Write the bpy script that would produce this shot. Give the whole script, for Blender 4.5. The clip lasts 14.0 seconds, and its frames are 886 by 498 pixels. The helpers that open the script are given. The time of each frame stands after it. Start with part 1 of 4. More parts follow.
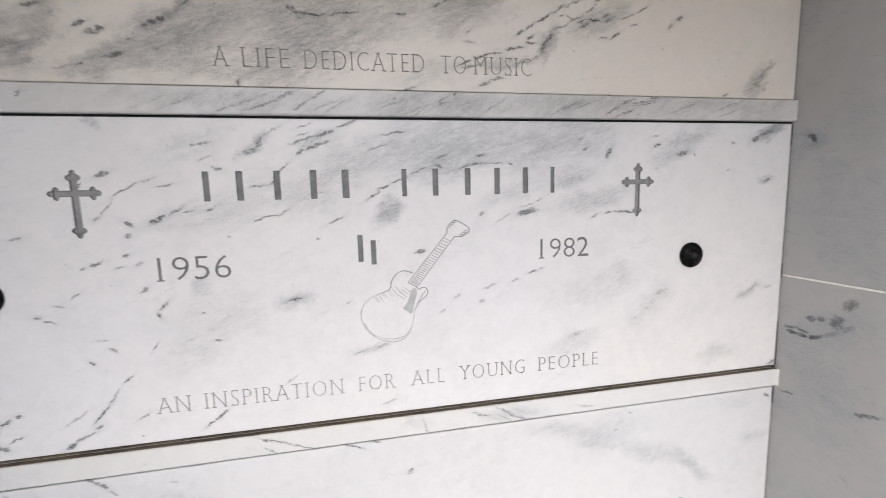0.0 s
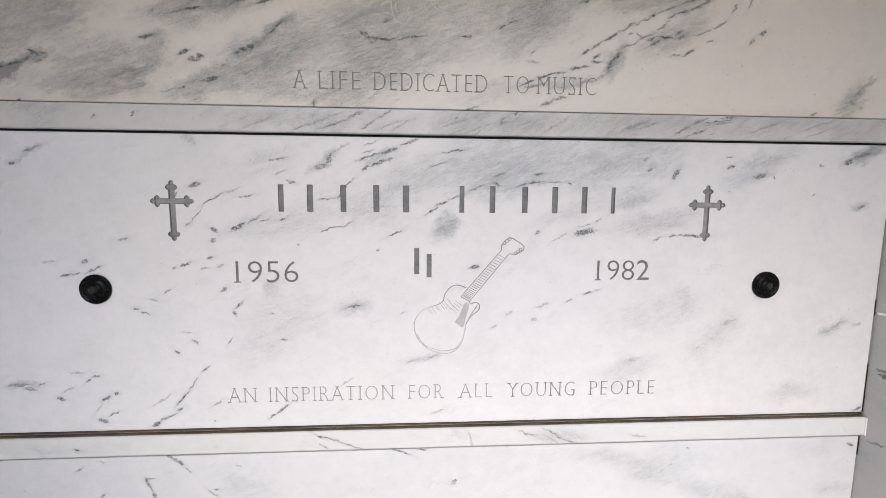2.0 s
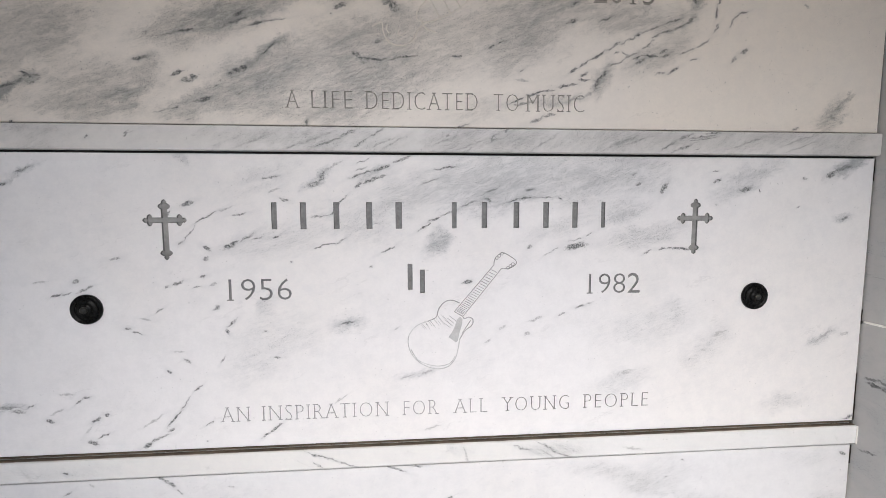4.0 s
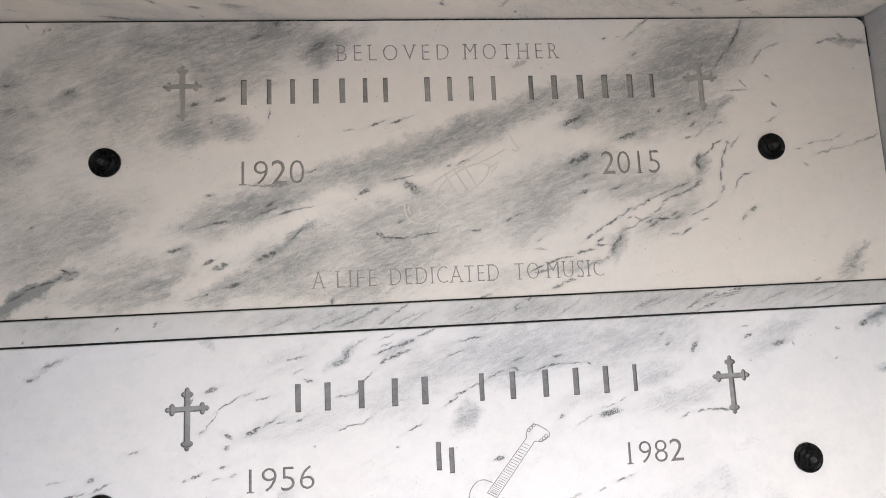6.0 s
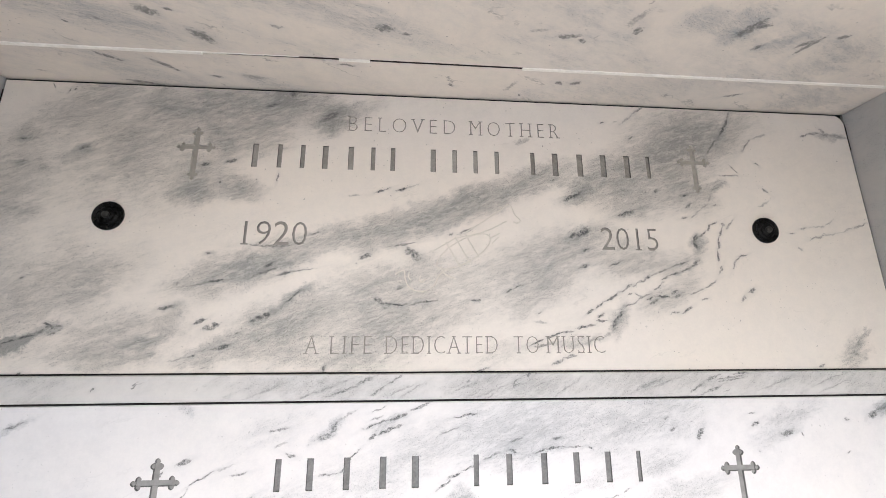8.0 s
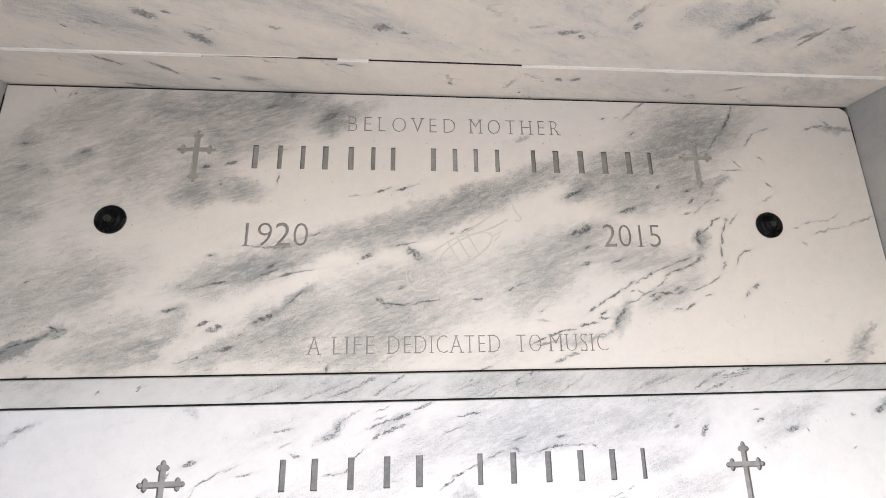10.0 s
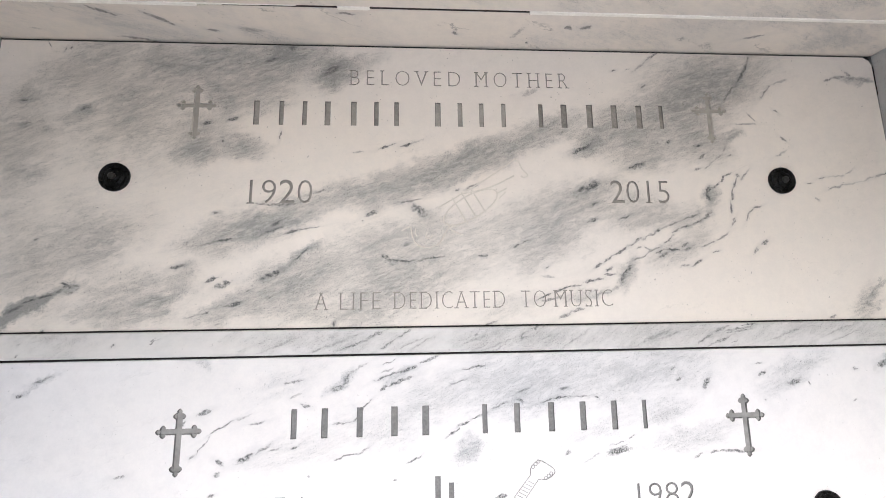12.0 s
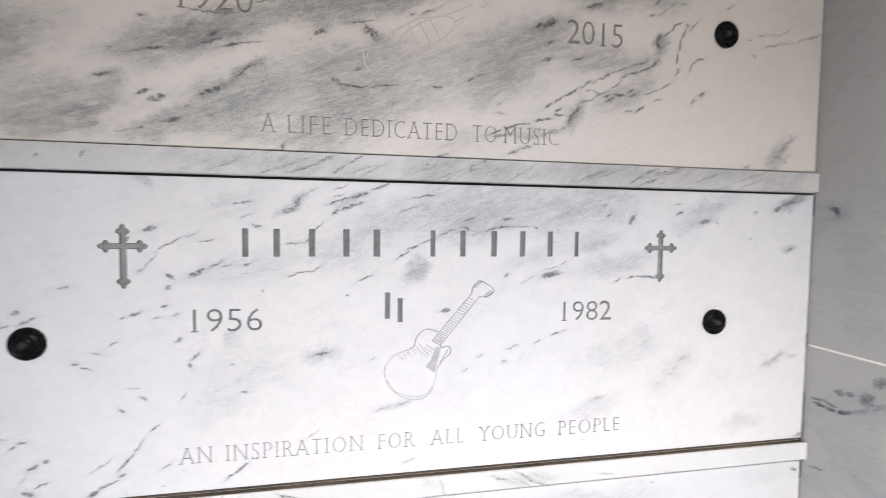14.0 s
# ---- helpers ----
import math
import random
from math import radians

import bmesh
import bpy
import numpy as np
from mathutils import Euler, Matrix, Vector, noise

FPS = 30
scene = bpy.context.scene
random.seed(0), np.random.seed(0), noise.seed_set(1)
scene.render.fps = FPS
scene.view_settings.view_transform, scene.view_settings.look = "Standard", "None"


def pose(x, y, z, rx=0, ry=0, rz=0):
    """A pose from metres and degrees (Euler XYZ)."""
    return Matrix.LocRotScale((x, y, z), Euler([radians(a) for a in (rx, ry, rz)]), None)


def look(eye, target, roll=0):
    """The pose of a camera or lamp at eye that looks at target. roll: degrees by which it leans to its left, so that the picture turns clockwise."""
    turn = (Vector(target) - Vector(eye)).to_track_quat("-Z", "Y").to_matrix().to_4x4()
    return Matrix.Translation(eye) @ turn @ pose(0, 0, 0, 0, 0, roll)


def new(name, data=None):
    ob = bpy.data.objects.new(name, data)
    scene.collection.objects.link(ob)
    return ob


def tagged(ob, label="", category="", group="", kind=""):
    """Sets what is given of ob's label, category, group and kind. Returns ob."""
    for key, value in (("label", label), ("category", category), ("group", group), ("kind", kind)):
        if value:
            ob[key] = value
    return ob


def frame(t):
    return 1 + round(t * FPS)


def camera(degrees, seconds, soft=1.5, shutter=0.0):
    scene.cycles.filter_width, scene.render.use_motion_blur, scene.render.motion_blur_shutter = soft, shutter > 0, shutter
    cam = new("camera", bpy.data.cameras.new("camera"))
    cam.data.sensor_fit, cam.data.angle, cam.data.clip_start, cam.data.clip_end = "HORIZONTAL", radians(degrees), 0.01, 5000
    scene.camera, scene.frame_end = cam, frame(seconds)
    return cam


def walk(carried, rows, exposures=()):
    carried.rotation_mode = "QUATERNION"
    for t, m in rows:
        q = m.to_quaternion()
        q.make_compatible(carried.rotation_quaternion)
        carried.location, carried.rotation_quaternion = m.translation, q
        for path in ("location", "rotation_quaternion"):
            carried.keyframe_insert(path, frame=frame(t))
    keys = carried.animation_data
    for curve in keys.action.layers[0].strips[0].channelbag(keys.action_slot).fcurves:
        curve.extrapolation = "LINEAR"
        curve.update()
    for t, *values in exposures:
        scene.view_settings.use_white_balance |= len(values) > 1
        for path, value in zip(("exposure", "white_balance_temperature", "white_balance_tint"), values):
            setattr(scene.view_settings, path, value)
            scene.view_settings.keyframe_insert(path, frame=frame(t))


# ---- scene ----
cam = camera(95.9, 14.0, soft=0.75, shutter=0.2)
PATH = [
    (0, (-0.056, -0.921, 1.304), (0.316, 1.03, 1.064), -1.6),
    (0.1, (-0.056, -0.925, 1.308), (0.229, 1.041, 1.079), -2.0),
    (0.2, (-0.056, -0.926, 1.315), (0.170, 1.047, 1.086), -2.1),
    (0.3, (-0.057, -0.930, 1.320), (0.132, 1.049, 1.102), -2.1),
    (0.5, (-0.065, -0.933, 1.327), (0.085, 1.05, 1.116), -1.7),
    (1, (-0.064, -0.93, 1.326), (0.069, 1.053, 1.104), -0.6),
    (1.5, (-0.065, -0.933, 1.33), (0.065, 1.051, 1.113), -0.1),
    (2, (-0.065, -0.935, 1.332), (0.053, 1.049, 1.117), 0.4),
    (4.3, (-0.061, -0.941, 1.355), (0.094, 1.047, 1.211), -0.5),
    (4.5, (-0.064, -0.941, 1.383), (0.094, 1.05, 1.271), -0.9),
    (4.9, (-0.067, -0.93, 1.476), (0.095, 1.063, 1.428), -1.7),
    (5, (-0.074, -0.931, 1.498), (0.086, 1.062, 1.475), -2.0),
    (5.5, (-0.083, -0.928, 1.554), (0.06, 1.066, 1.629), -2.7),
    (6, (-0.096, -0.934, 1.585), (0.022, 1.055, 1.761), -2.6),
    (6.5, (-0.108, -0.94, 1.6), (-0.011, 1.038, 1.879), -1.9),
    (7, (-0.114, -0.937, 1.606), (-0.004, 1.029, 1.957), -0.9),
    (7.5, (-0.114, -0.94, 1.612), (0.014, 1.013, 2.021), -0.2),
    (8, (-0.108, -0.93, 1.613), (0.041, 1.012, 2.068), -0.1),
    (8.2, (-0.11, -0.925, 1.615), (0.048, 1.012, 2.084), -0.1),
    (10.5, (-0.103, -0.93, 1.617), (0.027, 1.019, 2.048), -0.8),
    (11, (-0.104, -0.923, 1.611), (0.023, 1.03, 2.027), -0.5),
    (11.5, (-0.105, -0.925, 1.607), (0.014, 1.034, 1.989), -0.4),
    (12, (-0.103, -0.92, 1.586), (0.004, 1.055, 1.885), -0.8),
    (12.5, (-0.093, -0.924, 1.538), (-0.003, 1.067, 1.713), -1.5),
    (13, (-0.103, -0.932, 1.447), (-0.015, 1.065, 1.493), -2.0),
    (13.5, (-0.106, -0.941, 1.388), (-0.007, 1.055, 1.293), -2.3),
    (13.6, (-0.102, -0.941, 1.382), (-0.006, 1.054, 1.285), -2.3),
    (13.7, (-0.100, -0.939, 1.377), (0.012, 1.055, 1.277), -2.0),
    (13.8, (-0.100, -0.935, 1.375), (0.059, 1.056, 1.271), -1.3),
    (13.9, (-0.097, -0.932, 1.376), (0.122, 1.053, 1.272), -0.6),
    (14, (-0.097, -0.93, 1.377), (0.232, 1.041, 1.286), 0.6),
]
EXPOSURES = [(0, 0.34, 6000, 9), (2, 0.41, 6000, 9), (4.5, 0.40, 6010, 9), (5, 0.46, 6030, 9), (5.5, 0.61, 6050, 9), (6, 0.74, 6050, 9), (7, 1.01, 6060, 9), (8.2, 1.07, 6060, 9), (10.5, 1.14, 6010, 9), (11.5, 1.13, 5990, 9), (12.5, 0.99, 5970, 9), (13.5, 0.70, 5930, 9), (14, 0.62, 5900, 9)]
walk(cam, [(t, look(eye, target, roll)) for t, eye, target, roll in PATH], EXPOSURES)

# ---- world and light ----
world = bpy.data.worlds.new("sky")
scene.world = world
world.use_nodes = True
wn, wl = world.node_tree.nodes, world.node_tree.links
sky = wn.new("ShaderNodeTexSky")
sky.sky_type, sky.sun_disc = "NISHITA", False
sky.sun_elevation, sky.sun_rotation = radians(41), radians(190)
sky.air_density, sky.dust_density = 0.8, 4.0
wl.new(sky.outputs[0], wn["Background"].inputs[0])
wn["Background"].inputs[1].default_value = 0.15

sun = new("sun", bpy.data.lights.new("sun", "SUN"))
sun.data.energy, sun.data.angle, sun.data.color = 1.1, radians(50), (1.0, 0.99, 0.975)
sun.matrix_world = look((-1.25, -7.0, 6.6), (0, 0, 0))


# ---- node helpers ----
class Nodes:
    """Short calls for building one material's node tree."""

    def __init__(self, name):
        self.mat = bpy.data.materials.new(name)
        self.mat.use_nodes = True
        self.tree = self.mat.node_tree
        self.shader = self.tree.nodes["Principled BSDF"]

    def add(self, kind, *ins, operation="", use_clamp=False, interpolation_type="", rotation_type=""):
        n = self.tree.nodes.new("ShaderNode" + kind)
        if operation:
            n.operation = operation
        if use_clamp:
            n.use_clamp = True
        if interpolation_type:
            n.interpolation_type = interpolation_type
        if rotation_type:
            n.rotation_type = rotation_type
        for i, v in enumerate(ins):
            if v is None:
                continue
            if isinstance(v, bpy.types.NodeSocket):
                self.tree.links.new(v, n.inputs[i])
            else:
                n.inputs[i].default_value = v
        return n

    def math(self, op, a, b=None, c=None, clamp=False):
        return self.add("Math", a, b, c, operation=op, use_clamp=clamp).outputs[0]

    def vec(self, op, a, b=None, c=None):
        return self.add("VectorMath", a, b, c, operation=op).outputs[0]

    def ramp(self, v, lo, hi, a=0.0, b=1.0, smooth=True):
        return self.add("MapRange", v, lo, hi, a, b, interpolation_type="SMOOTHSTEP" if smooth else "LINEAR").outputs[0]

    def noise(self, v, scale, detail=4.0, rough=0.55):
        n = self.tree.nodes.new("ShaderNodeTexNoise")
        n.inputs["Scale"].default_value, n.inputs["Detail"].default_value = scale, detail
        n.inputs["Roughness"].default_value = rough
        self.tree.links.new(v, n.inputs["Vector"])
        return n

    def mix(self, f, a, b):
        n = self.tree.nodes.new("ShaderNodeMix")
        n.data_type = "RGBA"
        for i, v in ((0, f), (6, a), (7, b)):
            if isinstance(v, bpy.types.NodeSocket):
                self.tree.links.new(v, n.inputs[i])
            else:
                n.inputs[i].default_value = v if i == 0 else (*v, 1)
        return n.outputs[2]

    def put(self, v, socket):
        self.tree.links.new(v, self.shader.inputs[socket])

    def bump(self, height, strength, distance):
        n = self.tree.nodes.new("ShaderNodeBump")
        n.inputs["Strength"].default_value, n.inputs["Distance"].default_value = strength, distance
        self.tree.links.new(height, n.inputs["Height"])
        self.put(n.outputs[0], "Normal")


class Veins:
    """The veins of one slab: place on its face, angle in degrees, half length and half width in metres."""

    def __init__(self):
        self.strokes = {"c": [], "d": [], "m": [], "w": []}

    def calls(self):
        def one(kind):
            return lambda *a: self.strokes[kind].append(a)
        return [one(k) for k in "cdmw"]


def marble(name, veins=None, plane="xz", base=(0.80, 0.785, 0.75), grey=(0.36, 0.375, 0.385), angle=22, cloud=0.35, lines=0.5, seed=0.0, rough=0.3, dense=1.0, pitted=0.25, mottle=0.0, crisp=1.0):
    """White marble with grey clouds and broken dark veins along one grain direction, and the placed veins of a slab."""
    k = Nodes(name)
    pos = k.add("NewGeometry").outputs["Position"]
    sep = k.add("SeparateXYZ", pos).outputs
    two = {"xz": (0, 2), "yz": (1, 2), "xy": (0, 1)}[plane]
    flat = k.add("CombineXYZ", sep[two[0]], sep[two[1]], seed).outputs[0]
    coarse = k.vec("MULTIPLY_ADD", k.noise(flat, 16, 2).outputs["Color"], (0.013, 0.013, 0), (-0.0065, -0.0065, 0))
    fine = k.vec("MULTIPLY_ADD", k.noise(flat, 75, 3).outputs["Color"], (0.011, 0.011, 0), (-0.0055, -0.0055, 0))
    warped = k.vec("ADD", flat, k.vec("ADD", coarse, fine))
    turned = {}

    billow = k.vec("ADD", warped, k.vec("MULTIPLY_ADD", k.noise(flat, 10, 6, 0.72).outputs["Color"], (0.11, 0.08, 0), (-0.055, -0.04, 0)))

    def along(q, at=warped, kind=""):
        if (q, at, kind) not in turned:
            turned[(q, at, kind)] = k.add("VectorRotate", at, None, None, radians(-q), rotation_type="Z_AXIS").outputs[0]
        return turned[(q, at, kind)]

    def steps(a):
        return (int(round(a / 10.0)) * 10 + 90) % 180 - 90

    def reach(x, z, a, l, w, at=warped, kind=""):
        q = steps(a)
        c, s = math.cos(radians(q)), math.sin(radians(q))
        u, v = x * c + z * s, -x * s + z * c
        m = k.vec("MULTIPLY_ADD", along(q, at, kind), (1 / l, 1 / w, 0), (-u / l, -v / w, 0))
        return k.add("VectorMath", m, operation="LENGTH").outputs["Value"]

    grain = along(steps(angle))
    stretched = k.vec("MULTIPLY", grain, (1.0, 3.2, 1.0))
    big = k.noise(stretched, 2.6, 6, 0.6).outputs["Fac"]
    small = k.noise(stretched, 11, 6, 0.65).outputs["Fac"]
    speck = k.noise(flat, 230, 4, 0.75).outputs["Fac"]
    mottled = k.noise(flat, 120, 3, 0.6).outputs["Fac"]

    soft = k.math("MULTIPLY", k.ramp(big, 0.46, 0.74), cloud)
    soft = k.math("MULTIPLY_ADD", k.ramp(small, 0.5, 0.8), cloud * 0.2, soft)
    if mottle:
        blotch = k.noise(k.vec("ADD", flat, coarse), 8.5, 5, 0.6).outputs["Fac"]
        soft = k.math("MULTIPLY_ADD", k.ramp(blotch, 0.40, 0.68), mottle, soft)
    if veins:
        for x, z, a, l, w, s in sorted(veins.strokes["c"], key=lambda v: steps(v[2])):
            m = reach(x, z, a, l * 1.5, w * 1.8, billow, "c")
            soft = k.math("ADD", soft, k.ramp(m, 0.0, 1.0, s * 1.6 * dense, 0.0))
    # the grey parts are streaked and grainy
    streak = k.noise(k.vec("MULTIPLY", grain, (1.0, 3.6, 1.0)), 17, 8, 0.72).outputs["Fac"]
    soft = k.math("MULTIPLY", soft, k.ramp(streak, 0.32, 0.68, 0.50, 1.30))
    tufts = k.noise(k.vec("MULTIPLY", grain, (1.0, 1.8, 1.0)), 48, 6, 0.75).outputs["Fac"]
    soft = k.math("MULTIPLY", soft, k.ramp(tufts, 0.34, 0.66, 0.78, 1.18))
    # fine threads along the grain, and dark crystals that lie in the grey parts alone
    thread = k.noise(k.vec("MULTIPLY", grain, (1.0, 5.0, 1.0)), 42, 5, 0.62).outputs["Fac"]
    soft = k.math("MULTIPLY", soft, k.ramp(thread, 0.36, 0.64, 0.74, 1.24))
    soft = k.math("MULTIPLY", soft, k.ramp(speck, 0.36, 0.64, 0.80, 1.18))
    crystal = k.ramp(k.noise(flat, 400, 2, 0.65).outputs["Fac"], 0.54, 0.68)
    crystal = k.math("MULTIPLY", crystal, k.ramp(soft, 0.08, 0.55, 0.0, 0.55))
    soft = k.math("DIVIDE", soft, k.math("MULTIPLY_ADD", soft, 0.55, 1.0), clamp=True)

    # thin lines where a stretched noise crosses its middle, kept in patches
    line = k.math("ABSOLUTE", k.math("SUBTRACT", k.noise(k.vec("MULTIPLY", grain, (1.0, 2.6, 1.0)), 5.5, 5, 0.6).outputs["Fac"], 0.5))
    patch = k.ramp(k.noise(stretched, 7.5, 3).outputs["Fac"], 0.56, 0.70)
    dark = k.math("MULTIPLY", k.math("MULTIPLY", k.ramp(line, 0.0, 0.018, 1.0, 0.0), patch), lines)
    if veins:
        broken = k.math("MULTIPLY", k.ramp(mottled, 0.34, 0.54, 0.45, 1.0), k.ramp(k.noise(flat, 230, 3, 0.7).outputs["Fac"], 0.40, 0.56, 1.0 - 0.70 * crisp, 1.05))
        rag = k.noise(k.vec("MULTIPLY", grain, (1.0, 2.2, 1.0)), 85, 4, 0.7).outputs["Fac"]
        for kind, s in (("d", 0.95), ("m", 0.72), ("w", 0.42)):
            near = None
            for x, z, a, l, w in sorted(veins.strokes[kind], key=lambda v: steps(v[2])):
                m = reach(x, z, a, l * 1.15, max(w * 1.3, 0.0022), warped, kind)
                near = m if near is None else k.math("MINIMUM", near, m)
            if near is not None:
                torn = k.math("MULTIPLY_ADD", rag, 1.7, k.math("MULTIPLY_ADD", speck, 1.5, k.math("ADD", near, -1.6)))
                v = k.math("MULTIPLY", k.math("MULTIPLY", k.ramp(torn, 0.50, 0.95, 1.0, 0.0), broken), s)
                halo = k.ramp(near, 0.6, 2.6, 0.16 * s, 0.0)
                soft = k.math("ADD", soft, halo, clamp=True)
                dark = k.math("MAXIMUM", dark, v)
    warm = k.ramp(k.noise(flat, 1.7, 2).outputs["Fac"], 0.35, 0.65)
    white = k.mix(warm, base, (base[0] * 1.0, base[1] * 0.985, base[2] * 0.96))
    white = k.mix(k.ramp(k.math("MULTIPLY_ADD", speck, 0.5, k.math("MULTIPLY", mottled, 0.5)), 0.32, 0.68, 0.0, 0.20), white, (base[0] * 0.82, base[1] * 0.82, base[2] * 0.82))
    middling = k.ramp(k.noise(flat, 34, 5, 0.7).outputs["Fac"], 0.38, 0.66, 0.0, 0.28)
    white = k.mix(middling, white, (base[0] * 0.86, base[1] * 0.865, base[2] * 0.87))
    pits = k.math("MULTIPLY", k.ramp(k.noise(flat, 150, 2, 0.5).outputs["Fac"], 0.68, 0.72), k.ramp(k.noise(flat, 13, 3).outputs["Fac"], 0.48, 0.62, 0.0, pitted))
    dark = k.math("MAXIMUM", k.math("MAXIMUM", dark, crystal), pits)
    colour = k.mix(soft, white, grey)
    colour = k.mix(k.math("MINIMUM", dark, 0.92), colour, (0.045, 0.05, 0.05))
    k.put(colour, "Base Color")
    k.put(k.ramp(small, 0.3, 0.7, rough - 0.015, rough + 0.025), "Roughness")
    k.bump(speck, 0.05, 0.0004)
    return k.mat


def plain(name, colour, rough=0.6, metal=0.0, vary=0.2, scale=60.0, bump=0.2, depth=0.001, shine=0.5):
    """A plain surface with a little variation at two scales."""
    k = Nodes(name)
    pos = k.add("NewGeometry").outputs["Position"]
    n = k.noise(pos, scale, 5).outputs["Fac"]
    b = k.noise(pos, scale / 9, 3).outputs["Fac"]
    f = k.math("MULTIPLY_ADD", n, 0.5, k.math("MULTIPLY", b, 0.5))
    lo = tuple(c * (1 - vary) for c in colour)
    hi = tuple(min(1, c * (1 + vary)) for c in colour)
    k.put(k.mix(k.ramp(f, 0.3, 0.7), lo, hi), "Base Color")
    k.put(k.ramp(n, 0.3, 0.7, rough - 0.08, rough + 0.08), "Roughness")
    k.shader.inputs["Metallic"].default_value = metal
    k.shader.inputs["Specular IOR Level"].default_value = shine
    k.bump(n, bump, depth)
    return k.mat


# ---- materials ----
v_top = Veins()
c, d, m, w = v_top.calls()
c(-1.017, 2.095, 13, 0.029, 0.0164, 0.30); c(-0.906, 2.052, 25, 0.044, 0.0150, 0.50); c(-1.025, 2.026, 9, 0.030, 0.0090, 0.30); c(-0.974, 2.005, 0, 0.026, 0.0072, 0.20); c(-0.853, 1.987, 12, 0.027, 0.0104, 0.18); c(-0.986, 1.909, -4, 0.052, 0.0106, 0.20); c(-0.635, 1.960, 12, 0.049, 0.0244, 0.45); c(-0.576, 2.092, -51, 0.056, 0.0308, 0.35)
c(-0.735, 2.196, 63, 0.047, 0.0375, 0.28); c(-0.601, 2.208, 19, 0.087, 0.0397, 0.32); c(-0.491, 2.140, 23, 0.102, 0.0622, 0.40); c(-0.421, 2.212, 16, 0.072, 0.0320, 0.35); c(-0.325, 2.171, 29, 0.049, 0.0264, 0.55); c(-0.281, 2.169, 32, 0.092, 0.0262, 0.30); c(-0.515, 1.974, -10, 0.057, 0.0240, 0.38); c(-0.246, 1.861, 10, 0.102, 0.0321, 0.40)
c(-0.091, 1.904, 15, 0.130, 0.0365, 0.50); c(0.051, 1.960, 24, 0.098, 0.0331, 0.55); c(0.193, 2.015, 21, 0.095, 0.0296, 0.40); c(0.314, 1.986, 27, 0.058, 0.0247, 0.45); c(0.433, 2.046, 13, 0.146, 0.0461, 0.38); c(0.447, 1.973, 5, 0.117, 0.0456, 0.30); c(0.617, 2.102, 29, 0.154, 0.0678, 0.30); c(0.554, 2.157, 33, 0.127, 0.0608, 0.25)
c(0.686, 2.014, 25, 0.040, 0.0104, 0.40); c(-0.443, 1.791, 17, 0.118, 0.0297, 0.36); c(-0.579, 1.767, 20, 0.089, 0.0267, 0.22); c(-0.406, 1.640, 31, 0.103, 0.0576, 0.30); c(-0.213, 1.717, 20, 0.164, 0.0593, 0.32); c(-0.143, 1.650, 16, 0.137, 0.0449, 0.20); c(-0.032, 1.774, 14, 0.134, 0.0406, 0.08); c(0.216, 1.808, 17, 0.147, 0.0549, 0.30)
c(0.189, 1.725, 29, 0.099, 0.0396, 0.22); c(0.324, 1.853, 23, 0.081, 0.0345, 0.25); c(0.413, 1.811, 20, 0.089, 0.0343, 0.20); c(-0.681, 1.620, 19, 0.062, 0.0125, 0.40); c(-0.671, 1.587, 18, 0.020, 0.0087, 0.36); c(-0.629, 1.676, 28, 0.030, 0.0171, 0.20); c(-0.536, 1.596, 20, 0.074, 0.0253, 0.32); c(-0.382, 1.713, 35, 0.050, 0.0104, 0.40)
c(0.984, 1.604, 54, 0.026, 0.0065, 0.22); c(1.010, 1.630, 40, 0.026, 0.0042, 0.22); c(1.012, 1.588, 32, 0.024, 0.0061, 0.12); m(-1.029, 2.083, 0, 0.013, 0.0030); m(-0.889, 2.068, 30, 0.013, 0.0034); m(-1.013, 2.026, 16, 0.010, 0.0027); d(-0.989, 2.226, -68, 0.008, 0.0011); d(-0.952, 2.214, 60, 0.007, 0.0018)
d(-0.938, 2.218, 27, 0.004, 0.0016); w(-0.781, 1.997, -51, 0.010, 0.0035); d(-0.609, 2.032, 13, 0.015, 0.0036); d(-0.551, 2.039, 25, 0.015, 0.0032); d(-0.569, 1.987, -84, 0.006, 0.0020); m(-0.466, 2.199, 18, 0.019, 0.0032); m(-0.417, 2.229, 15, 0.011, 0.0067); m(-0.320, 2.170, 30, 0.024, 0.0094)
d(-0.439, 2.002, 78, 0.012, 0.0021); d(-0.484, 1.998, 0, 0.002, 0.0016); w(-0.250, 1.962, 10, 0.015, 0.0020); d(-0.186, 1.975, 16, 0.022, 0.0027); d(-0.138, 1.981, 17, 0.014, 0.0032); w(-0.113, 1.990, 20, 0.017, 0.0016); m(-0.337, 1.865, 18, 0.013, 0.0022); m(-0.440, 1.833, 4, 0.053, 0.0030)
m(-0.134, 1.841, 9, 0.037, 0.0021); d(-0.108, 1.821, -29, 0.020, 0.0063); d(0.019, 1.875, 18, 0.020, 0.0036); m(-0.017, 1.867, 27, 0.008, 0.0027); m(0.494, 2.226, 37, 0.023, 0.0036); w(0.461, 2.198, 36, 0.027, 0.0034); d(0.390, 2.184, 24, 0.007, 0.0025); w(0.426, 2.189, 27, 0.010, 0.0022)
m(0.465, 2.142, 45, 0.009, 0.0036); d(0.292, 1.974, 28, 0.029, 0.0049); w(0.168, 2.121, 23, 0.022, 0.0062); m(0.247, 2.018, 39, 0.007, 0.0022); d(0.431, 1.933, 16, 0.031, 0.0030); d(0.311, 1.877, 23, 0.029, 0.0063); d(0.518, 1.994, 34, 0.008, 0.0029); m(0.433, 1.929, 17, 0.017, 0.0046)
